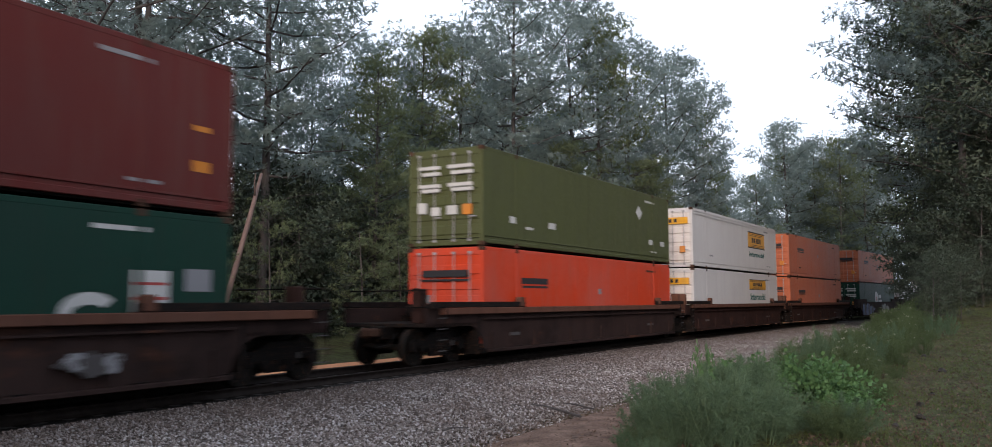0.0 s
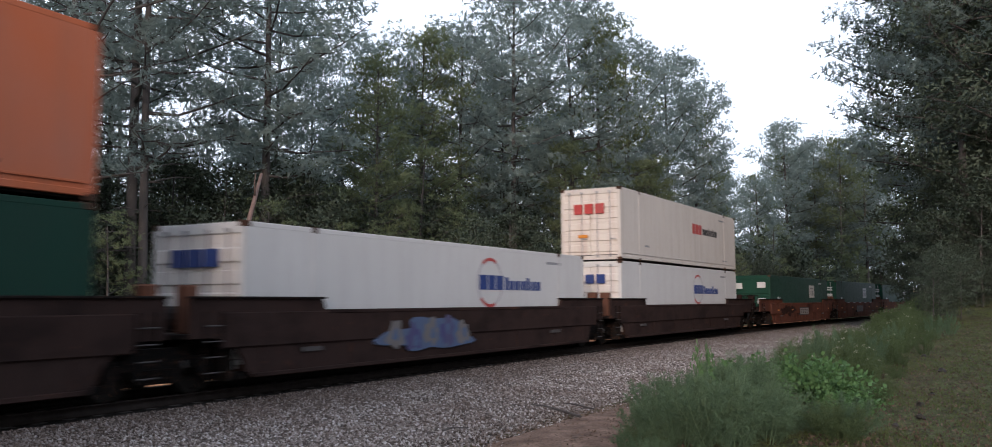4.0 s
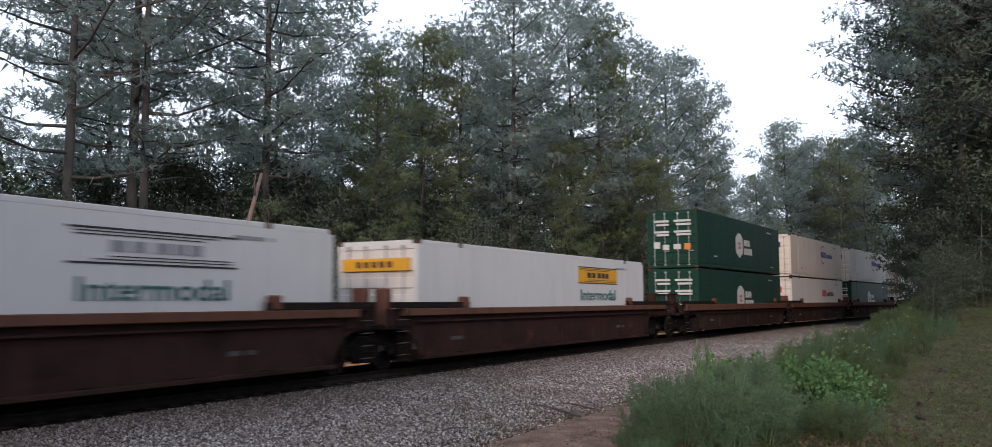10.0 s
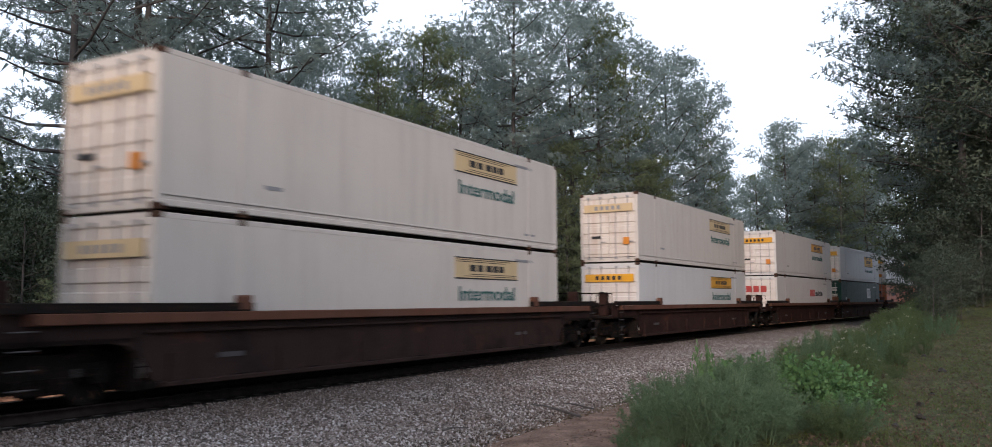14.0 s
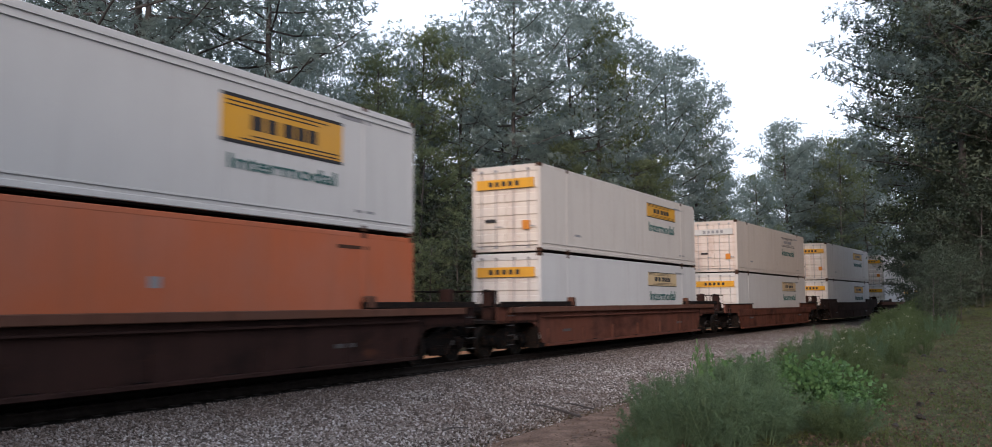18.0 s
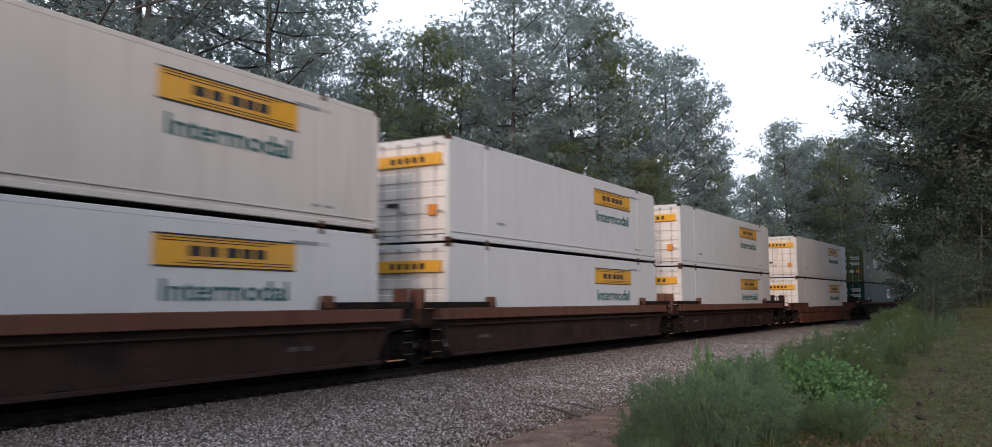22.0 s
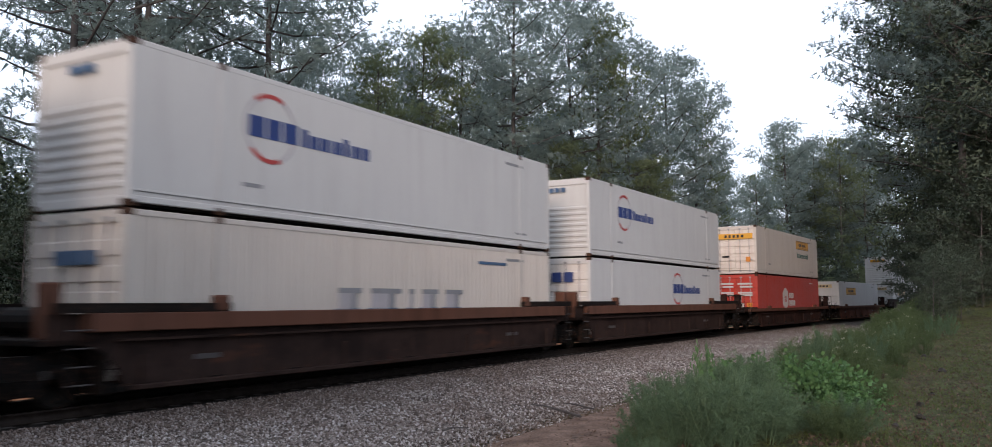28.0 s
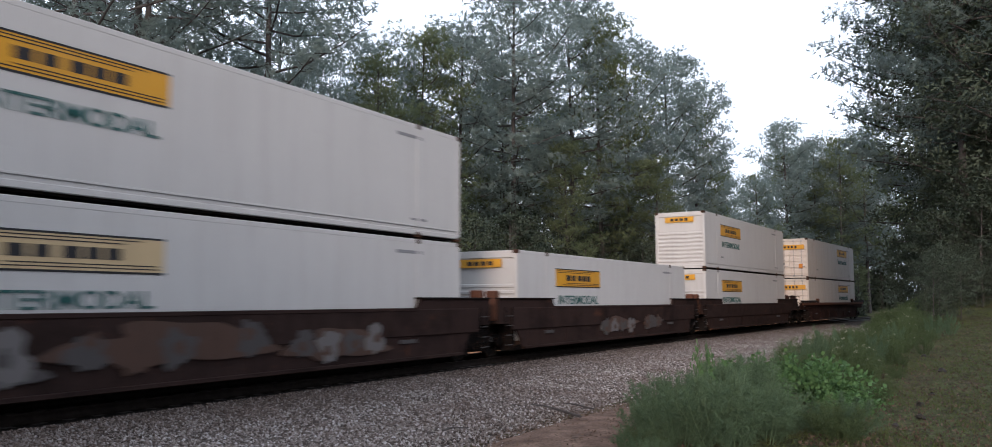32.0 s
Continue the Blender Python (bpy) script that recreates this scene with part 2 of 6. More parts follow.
FENNEL = leaf_mat("feathery_leaves", (0.036, 0.060, 0.038), (0.126, 0.180, 0.104), (0.08, 0.13, 0.06), amount=0.3)
WEED = leaf_mat("weed_leaves", (0.028, 0.044, 0.020), (0.096, 0.126, 0.056), (0.07, 0.10, 0.035), amount=0.3)
GRASS = leaf_mat("grass_blades", (0.036, 0.050, 0.016), (0.105, 0.118, 0.046), (0.09, 0.095, 0.03))
LITTER = leaf_mat("dead_leaves", (0.036, 0.027, 0.021), (0.20, 0.135, 0.10), (0.06, 0.04, 0.03))
BLOSSOM = leaf_mat("pale_seed_heads", (0.25, 0.26, 0.20), (0.40, 0.40, 0.32), (0.2, 0.2, 0.15))


def bark_build(nt, b):
    vec = coords(nt, scale=(1, 1, 0.35))
    n, f = noise_tex(nt, vec, 3.0, 6), noise_tex(nt, vec, 18, 5)
    nt.links.new(mix(nt, ramp(nt, n, [(0.35, grey(0)), (0.7, grey(1))]), (0.030, 0.026, 0.024), (0.066, 0.055, 0.050)), b.inputs["Base Color"])
    b.inputs["Roughness"].default_value = 0.9
    bump(nt, b, f, 0.6, 0.03)
BARK = material("pine_bark", bark_build)
def bare_build(nt, b):
    vec = coords(nt, scale=(1, 1, 0.3))
    n = noise_tex(nt, vec, 5.0, 6)
    nt.links.new(mix(nt, n, (0.060, 0.038, 0.031), (0.13, 0.086, 0.072)), b.inputs["Base Color"])
    b.inputs["Roughness"].default_value = 0.85
BARE = material("peeled_trunk", bare_build)


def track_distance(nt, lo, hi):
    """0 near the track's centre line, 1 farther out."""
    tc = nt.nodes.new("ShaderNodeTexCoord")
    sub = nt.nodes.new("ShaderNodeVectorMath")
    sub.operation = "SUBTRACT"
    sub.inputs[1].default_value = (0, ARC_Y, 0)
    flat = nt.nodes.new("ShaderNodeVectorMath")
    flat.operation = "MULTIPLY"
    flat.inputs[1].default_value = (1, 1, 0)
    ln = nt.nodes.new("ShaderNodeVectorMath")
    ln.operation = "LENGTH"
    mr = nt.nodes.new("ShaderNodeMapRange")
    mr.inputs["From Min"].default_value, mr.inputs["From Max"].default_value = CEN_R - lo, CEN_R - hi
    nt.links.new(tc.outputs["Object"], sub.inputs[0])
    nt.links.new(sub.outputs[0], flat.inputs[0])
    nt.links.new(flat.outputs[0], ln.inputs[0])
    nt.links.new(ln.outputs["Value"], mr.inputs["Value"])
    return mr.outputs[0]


def ballast_build(nt, b):
    vec = coords(nt)
    cell = nt.nodes.new("ShaderNodeTexVoronoi")
    cell.inputs["Scale"].default_value = 17.0
    nt.links.new(vec, cell.inputs["Vector"])
    edge = nt.nodes.new("ShaderNodeTexVoronoi")
    edge.feature = "DISTANCE_TO_EDGE"
    edge.inputs["Scale"].default_value = 17.0
    nt.links.new(vec, edge.inputs["Vector"])
    big = noise_tex(nt, vec, 0.5, 4, own=False)
    sep = nt.nodes.new("ShaderNodeSeparateColor")
    nt.links.new(cell.outputs["Color"], sep.inputs[0])
    stone = ramp(nt, sep.outputs[0], [(0.0, (0.034, 0.027, 0.023)), (0.5, (0.092, 0.078, 0.071)), (1.0, (0.28, 0.26, 0.25))])
    dusty = mix(nt, ramp(nt, big, [(0.4, grey(0.05)), (0.66, grey(0.5))]), stone, (0.085, 0.056, 0.043))
    # shade between the stones is put into the colour of the gaps
    gaps = mix(nt, ramp(nt, edge.outputs["Distance"], [(0.0, grey(1)), (0.16, grey(0))]), dusty, (0.016, 0.013, 0.012))
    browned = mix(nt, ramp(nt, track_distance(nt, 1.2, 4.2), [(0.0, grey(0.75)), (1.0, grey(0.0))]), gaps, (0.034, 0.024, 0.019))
    # shade under the wagons is put into the bed's colour near the centre line
    shaded_bed = mix(nt, ramp(nt, track_distance(nt, 1.25, 1.6), [(0.0, grey(0.93)), (1.0, grey(0.0))]), browned, (0.004, 0.0037, 0.0035))
    nt.links.new(shaded_bed, b.inputs["Base Color"])
    b.inputs["Specular IOR Level"].default_value = 0.08
    b.inputs["Roughness"].default_value = 0.9
    bump(nt, b, edge.outputs["Distance"], 0.9, 0.05)
BALLAST = material("ballast_bed", ballast_build)
def stone_build(nt, b):
    gi = nt.nodes.new("ShaderNodeNewGeometry")
    n = noise_tex(nt, coords(nt), 0.5, 4, own=False)
    st = ramp(nt, gi.outputs["Random Per Island"], [(0.0, (0.042, 0.032, 0.027)), (0.5, (0.172, 0.148, 0.137)), (0.85, (0.29, 0.268, 0.26)), (1.0, (0.42, 0.405, 0.405))])
    dusted = mix(nt, ramp(nt, n, [(0.4, grey(0.0)), (0.66, grey(0.45))]), st, (0.085, 0.056, 0.043))
    nt.links.new(mix(nt, ramp(nt, track_distance(nt, 1.2, 4.2), [(0.0, grey(0.75)), (1.0, grey(0.0))]), dusted, (0.040, 0.028, 0.022)), b.inputs["Base Color"])
    b.inputs["Roughness"].default_value = 0.85
def soft_stone(nt, b):
    stone_build(nt, b)
    b.inputs["Specular IOR Level"].default_value = 0.15
STONE = material("ballast_stone", soft_stone)


def ground_build(nt, b):
    vec = coords(nt)
    n1, n2, n3 = noise_tex(nt, vec, 0.22, 5, own=False), noise_tex(nt, vec, 1.7, 6, own=False), noise_tex(nt, vec, 22, 5, own=False)
    n4 = noise_tex(nt, coords(nt, scale=(0.35, 1.3, 1.0)), 1.1, 5, own=False)
    grass = mix(nt, ramp(nt, n2, [(0.3, grey(0)), (0.7, grey(1))]), (0.032, 0.046, 0.014), (0.098, 0.112, 0.044))
    earth = mix(nt, ramp(nt, n2, [(0.3, grey(0)), (0.7, grey(1))]), (0.044, 0.030, 0.020), (0.135, 0.094, 0.066))
    c = mix(nt, ramp(nt, n4, [(0.52, grey(0.05)), (0.66, grey(0.85))]), grass, earth)
    c = mix(nt, ramp(nt, n1, [(0.5, grey(0.0)), (0.68, grey(0.6))]), c, earth)
    n5 = noise_tex(nt, coords(nt, scale=(0.45, 1.2, 1.0)), 6.0, 6, 0.7, own=False)
    c = mix(nt, ramp(nt, n5, [(0.50, grey(0)), (0.60, grey(0.8))]), c, (0.026, 0.021, 0.013))
    c = mix(nt, ramp(nt, n3, [(0.42, grey(0)), (0.60, grey(0.8))]), c, (0.020, 0.017, 0.010))
    nt.links.new(c, b.inputs["Base Color"])
    b.inputs["Roughness"].default_value = 0.95
    b.inputs["Specular IOR Level"].default_value = 0.1
    bump(nt, b, n3, 1.0, 0.06)
GROUND = material("grass_and_earth", ground_build)
def dirt_build(nt, b):
    vec = coords(nt)
    n2, n3 = noise_tex(nt, vec, 2.5, 6, own=False), noise_tex(nt, vec, 26, 5, own=False)
    c = mix(nt, ramp(nt, n2, [(0.3, grey(0)), (0.7, grey(1))]), (0.060, 0.038, 0.029), (0.215, 0.145, 0.110))
    c = mix(nt, ramp(nt, n3, [(0.45, grey(0)), (0.7, grey(0.85))]), c, (0.045, 0.030, 0.024))
    nt.links.new(c, b.inputs["Base Color"])
    b.inputs["Roughness"].default_value = 0.95
    b.inputs["Specular IOR Level"].default_value = 0.1
    bump(nt, b, n3, 0.8, 0.03)
DIRT = material("reddish_dirt", dirt_build)
# straw whose orange also holds the glow of low sunlight
def straw_build(nt, b):
    vec = coords(nt)
    n2, n3 = noise_tex(nt, vec, 1.5, 6, own=False), noise_tex(nt, vec, 30, 5, own=False)
    c = mix(nt, n2, (0.44, 0.165, 0.070), (0.60, 0.27, 0.125))
    c = mix(nt, ramp(nt, n3, [(0.45, grey(0)), (0.7, grey(0.6))]), c, (0.20, 0.080, 0.04))
    nt.links.new(c, b.inputs["Base Color"])
    b.inputs["Roughness"].default_value = 0.95
    bump(nt, b, n3, 0.6, 0.03)
STRAW = material("pine_straw", straw_build)
def tie_build(nt, b):
    n = noise_tex(nt, coords(nt, scale=(1, 0.2, 1)), 12, 5)
    nt.links.new(mix(nt, n, (0.010, 0.008, 0.007), (0.030, 0.024, 0.020)), b.inputs["Base Color"])
    b.inputs["Roughness"].default_value = 0.9
TIE = material("creosoted_timber", tie_build)


# ---- ground, ballast and track ----
def sstep(a, b, v):
    u = min(1.0, max(0.0, (v - a) / (b - a)))
    return u * u * (3 - 2 * u)


def offset(x, y):
    """Distance behind the containers' near faces (towards the camera it is negative)."""
    return math.hypot(x, y - ARC_Y) - ARC_R


def ground_z(x, y):
    o = offset(x, y)
    near = sstep(-200, -60, x) * (1 - sstep(160, 400, x))
    z = -0.42
    bank = (0.10 + 2.5 * sstep(14, 62, x)) * near
    z += bank * sstep(-6.2, -9.5 - 0.02 * max(0, x), o) if o < 0 else 0
    z += 0.9 * sstep(5.0, 16.0, o) * near
    z += 0.05 * noise.noise(Vector((x * 0.5, y * 0.5, 0))) * (1 if o < -6.5 or o > 5 else 0.3)
    return z


def build_ground():
    xs = sorted({*np.round(np.linspace(-12, 70, 150), 3), *np.round(np.linspace(70, 180, 45), 3), *np.round(np.linspace(-80, -12, 25), 3), *[s * d for s in (-1, 1) for d in (250, 400, 700, 1200, 2500)]})
    ys = sorted({*np.round(np.linspace(-14, 34, 110), 3), *np.round(np.linspace(34, 90, 16), 3), *np.round(np.linspace(-70, -14, 14), 3), *[-150, -300, -600, -1200, -2500, 150, 300, 600, 1200, 2500]})
    vs = [(x, y, ground_z(x, y)) for x in xs for y in ys]
    n = len(ys)
    fs = [(i * n + j, (i + 1) * n + j, (i + 1) * n + j + 1, i * n + j + 1) for i in range(len(xs) - 1) for j in range(n - 1)]
    ob = new("ground", soup("ground", vs, fs, GROUND))
    smooth(ob)
    tagged(ob, "worn grass and bare earth beside the railway", "ground", kind="structure")


build_ground()


def ribbon(name, profile, mat, a0, a1, steps, parent=None, closed=False, rough=0.0):
    """A profile of (offset from the centre line, z) swept along the track."""
    vs, fs = [], []
    n = len(profile)
    for i in range(steps + 1):
        th = (a0 + (a1 - a0) * i / steps) / ARC_R
        for o, z in profile:
            wob = rough * noise.noise(Vector((i * 0.9, o * 1.3, 3.0)))
            r = CEN_R + o + wob * 2
            vs.append((r * math.sin(th), ARC_Y + r * math.cos(th), z + wob))
    for i in range(steps):
        for k in range(n if closed else n - 1):
            k2 = (k + 1) % n
            fs.append((i * n + k, (i + 1) * n + k, (i + 1) * n + k2, i * n + k2))
    ob = new(name, soup(name, vs, fs, mat))
    ob.parent = parent
    return ob


bed_profile = [(6.3, -0.50), (4.6, -0.36), (2.0, -0.18), (1.55, -0.14), (1.15, -0.145), (0.9, -0.178), (-0.9, -0.178), (-1.15, -0.145), (-1.45, -0.155), (-1.8, -0.20), (-3.2, -0.27), (-5.2, -0.34), (-6.6, -0.385), (-7.4, -0.47)]
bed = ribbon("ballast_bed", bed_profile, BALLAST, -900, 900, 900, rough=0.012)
smooth(bed)
tagged(bed, "grey crushed stone ballast bed under the track", "ballast", kind="structure")

# strip added for the sunlit far shoulder; the warm glow is in its colour
straw = ribbon("pine_straw_strip", [(2.7, -0.28), (3.4, -0.262), (4.6, -0.325), (6.2, -0.44), (8.0, -0.40), (8.6, -0.5)], STRAW, -60, 160, 220, rough=0.02)
smooth(straw)
tagged(straw, "straw along the far side of the track, coloured orange as if sunlit", "pine straw", kind="structure")

track = tagged(new("railway_track"), "steel rails on timber ties in grey ballast", "track", kind="structure")
rail_profile = [(-0.07, -0.17), (-0.07, -0.155), (-0.012, -0.14), (-0.012, -0.04), (-0.035, -0.03), (-0.035, -0.004), (-0.028, 0.0), (0.028, 0.0), (0.035, -0.004), (0.035, -0.03), (0.012, -0.04), (0.012, -0.14), (0.07, -0.155), (0.07, -0.17)]
for side in (-0.7525, 0.7525):
    ribbon("rail", [(side + o, z) for o, z in rail_profile], RAIL, -900, 900, 700, track, closed=True)
tie_mesh = Shape().box(-0.115, 0.115, -1.3, 1.3, -0.35, -0.172, 0.012).mesh("tie", TIE)

# scattered stones on the near shoulder of the bed
rng = np.random.default_rng(5)
def scatter_stones(count, a_lo, a_hi, o_lo, o_hi, size, name, lift=0.0):
    base = np.array([(1, 0, 0), (0, 1, 0), (-1, 0, 0), (0, -1, 0), (0, 0, 0.8), (0, 0, -0.6)])
    tri = np.array([(0, 1, 4), (1, 2, 4), (2, 3, 4), (3, 0, 4), (1, 0, 5), (2, 1, 5), (3, 2, 5), (0, 3, 5)])
    u = rng.random(count)
    a = a_lo + (a_hi - a_lo) * u ** 1.9
    o = rng.uniform(o_lo, o_hi, count)
    zprof = np.interp(o, [p[0] for p in reversed(bed_profile)], [p[1] for p in reversed(bed_profile)])
    th = a / ARC_R
    c = np.stack([(CEN_R + o) * np.sin(th), ARC_Y + (CEN_R + o) * np.cos(th), zprof + 0.004 + lift], -1)
    s = size * rng.uniform(0.55, 1.5, (count, 1, 1)) * rng.uniform(0.6, 1.3, (count, 1, 3))
    v = base[None] * (1 + rng.uniform(-0.3, 0.3, (count, 6, 3))) * s
    ang = rng.uniform(0, 6.28, count)
    ca, sa = np.cos(ang)[:, None], np.sin(ang)[:, None]
    v = np.stack([v[..., 0] * ca - v[..., 1] * sa, v[..., 0] * sa + v[..., 1] * ca, v[..., 2]], -1) + c[:, None]
    f = tri[None] + (np.arange(count) * 6)[:, None, None]
    ob = new(name, soup(name, v.reshape(-1, 3), f.reshape(-1, 3), STONE))
    tagged(ob, "loose grey and brown crushed ballast stones", "ballast stones", kind="stuff")


scatter_stones(76000, 6.5, 72.0, -7.0, -1.40, 0.023, "ballast_stones")
scatter_stones(5600, 8.5, 19.0, -8.6, -6.4, 0.022, "strayed_stones", 0.075)

# a patch of reddish dirt where the ballast runs out
def dirt_patch():
    vs, fs = [], []
    rings, seg = 8, 40
    cx, cy = 13.4, 4.9
    for i in range(rings + 1):
        for k in range(seg):
            t = 2 * math.pi * k / seg
            r = (i / rings) * (1 + 0.22 * noise.noise(Vector((math.cos(t) * 1.7, math.sin(t) * 1.7, 5))))
            x, y = cx + 4.6 * r * math.cos(t), cy + 1.25 * r * math.sin(t)
            vs.append((x, y, max(ground_z(x, y), -0.40) + 0.075 * (1 - (i / rings) ** 3) - 0.02 * (i == rings) + 0.012 * noise.noise(Vector((x * 4, y * 4, 1)))))
    for i in range(rings):
        for k in range(seg):
            k2 = (k + 1) % seg
            fs.append((i * seg + k, (i + 1) * seg + k, (i + 1) * seg + k2, i * seg + k2))
    ob = new("dirt_patch", soup("dirt_patch", vs, fs, DIRT))
    smooth(ob)
    tagged(ob, "bare reddish dirt at the edge of the ballast", "dirt", kind="structure")
dirt_patch()


def litter(count):
    """Loose stones and dead leaves over the dirt."""
    rg = np.random.default_rng(8)
    r, t = np.sqrt(rg.random(count)), rg.uniform(0, 6.28, count)
    x, y = 13.4 + 5.0 * r * np.cos(t), 4.9 + 1.6 * r * np.sin(t)
    c = np.stack([x, y, np.array([max(ground_z(a, b), -0.40) + 0.062 * max(0.0, 1 - ((a - 13.4) / 4.6) ** 2 - ((b - 4.9) / 1.25) ** 2) + 0.012 for a, b in zip(x, y)])], -1)
    d = unit_rows(np.stack([rg.normal(size=count), rg.normal(size=count), rg.normal(size=count) * 0.25], -1))
    s = unit_rows(np.cross(d, np.array([0, 0, 1.0]) + rg.normal(size=(count, 3)) * 0.3))
    ln, w = rg.uniform(0.02, 0.055, (count, 1)), rg.uniform(0.008, 0.022, (count, 1))
    v = np.stack([c - d * ln, c - s * w, c + d * ln, c + s * w], 1).reshape(-1, 3)
    ob = new("leaf_litter", soup("leaf_litter", v, np.arange(count * 4).reshape(-1, 4), LITTER))
    tagged(ob, "dead brown leaves and chips on the dirt", "leaf litter", kind="stuff")


def unit_rows(v):
    return v / np.maximum(np.linalg.norm(v, axis=-1, keepdims=True), 1e-9)


litter(12000)

# ---- containers ----
CL, CH = 16.154, 2.896
CACHE = {}


def shared(key, mat, make):
    """Alike pieces share one mesh."""
    k = (key, mat.name)
    if k not in CACHE:
        s = Shape()
        make(s)
        CACHE[k] = s.mesh(key.split("/")[0], mat)
    return CACHE[k]


def wall_shape(s, ribbed):
    """One sheet with shallow seams, or pressed into narrow ribs."""
    x0, x1, z0, z1 = -CL / 2 + 0.13, CL / 2 - 0.13, 0.30, CH - 0.11
    pts, x = [], x0
    pitch, groove, slope, depth = (0.21, 0.07, 0.025, 0.030) if ribbed else (1.22, 0.012, 0.006, 0.004)
    while x < x1 - pitch:
        pts += [(x, -0.016), (x + pitch - groove - 2 * slope, -0.016), (x + pitch - groove - slope, -0.016 + depth), (x + pitch - slope, -0.016 + depth)]
        x += pitch
    pts += [(x, -0.016), (x1, -0.016)]
    n = len(pts)
    vs = [(x, y, z0) for x, y in pts] + [(x, y, z1) for x, y in pts] + [(x, 0.03, z0) for x, y in pts] + [(x, 0.03, z1) for x, y in pts]
    fs = [(i, i + 1, n + i + 1, n + i) for i in range(n - 1)] + [(2 * n + i, 3 * n + i, 3 * n + i + 1, 2 * n + i + 1) for i in range(n - 1)]
    fs += [(n + i, n + i + 1, 3 * n + i + 1, 3 * n + i) for i in range(n - 1)] + [(i, 2 * n + i, 2 * n + i + 1, i + 1) for i in range(n - 1)]
    s.add(vs, fs)


def roof_shape(s):
    x = -CL / 2 + 0.1
    while x < CL / 2 - 0.3:
        s.box(x, x + 0.30, -1.22, 1.22, CH - 0.07, CH - 0.025, 0.012)
        x += 0.36
    s.box(-CL / 2 + 0.06, CL / 2 - 0.06, -1.25, 1.25, CH - 0.09, CH - 0.05)


def pressed(s, back, face, half, z0, z1, bands, width, depth):
    """A sheet with bands pressed outwards, one profile pushed across."""
    out = [(back, z0), (face, z0)]
    for z in bands:
        out += [(face, z), (face - depth, z + 0.03), (face - depth, z + width - 0.03), (face, z + width)]
    out += [(face, z1), (back, z1)]
    s.prism(out, -half, half)


def door_shape(s):
    pressed(s, 0.03, -0.03, 0.60, 0.0, 2.44, (0.10, 0.54, 0.98, 1.42, 1.86), 0.30, 0.034)


def nose_shape(s):
    pressed(s, 0.06, 0.0, 1.17, 0.16, CH - 0.09, [0.32 + i * 0.20 for i in range(8)], 0.13, 0.035)


def mark(parent, name, mat, sx0, sx1, z0, z1, proud=0.005, label=""):
    """A flat mark on the side wall that faces the camera."""
    s = Shape().box(sx0 - CL / 2, sx1 - CL / 2, -HALF_W + 0.004 - proud, -HALF_W + 0.02, z0, z1)
    return part(name, s, mat, parent, label)


def end_mark(parent, name, mat, y0, y1, z0, z1, label="", proud=0.0):
    s = Shape().box(-CL / 2 - 0.024 - proud, -CL / 2 + 0.0, y0, y1, z0, z1)
    return part(name, s, mat, parent, label)


def outline_mark(parent, name, mat, points, proud=0.006, label=""):
    s = Shape().prism([(x - CL / 2, z) for x, z in points], -HALF_W + 0.004 - proud, -HALF_W + 0.02)
    return part(name, s, mat, parent, label)


WORD = {}


def word_mark(parent, text, mat, sx0, sx1, z0, z1):
    if (text, mat.name) not in WORD:
        cu = bpy.data.curves.new("word", "FONT")
        cu.body, cu.size, cu.extrude, cu.offset = text, 1.0, 0.006, 0.012
        tmp = bpy.data.objects.new("word", cu)
        scene.collection.objects.link(tmp)
        me = bpy.data.meshes.new_from_object(tmp, depsgraph=bpy.context.evaluated_depsgraph_get())
        bpy.data.objects.remove(tmp)
        me.materials.clear()
        me.materials.append(mat)
        co = np.array([v.co for v in me.vertices])
        lo, hi = co.min(0), co.max(0)
        WORD[text, mat.name] = me, lo, hi
    me, lo, hi = WORD[text, mat.name]
    kx, kz = (sx1 - sx0) / (hi[0] - lo[0]), (z1 - z0) / (hi[1] - lo[1])
    ob = part("lettering", me, mat, parent)
    ob.matrix_basis = Matrix.Translation((sx0 - CL / 2 - lo[0] * kx, -HALF_W - 0.004, z0 - lo[1] * kz)) @ Matrix.Rotation(radians(90), 4, "X") @ Matrix.Diagonal((kx, kz, 1, 1))
    return ob


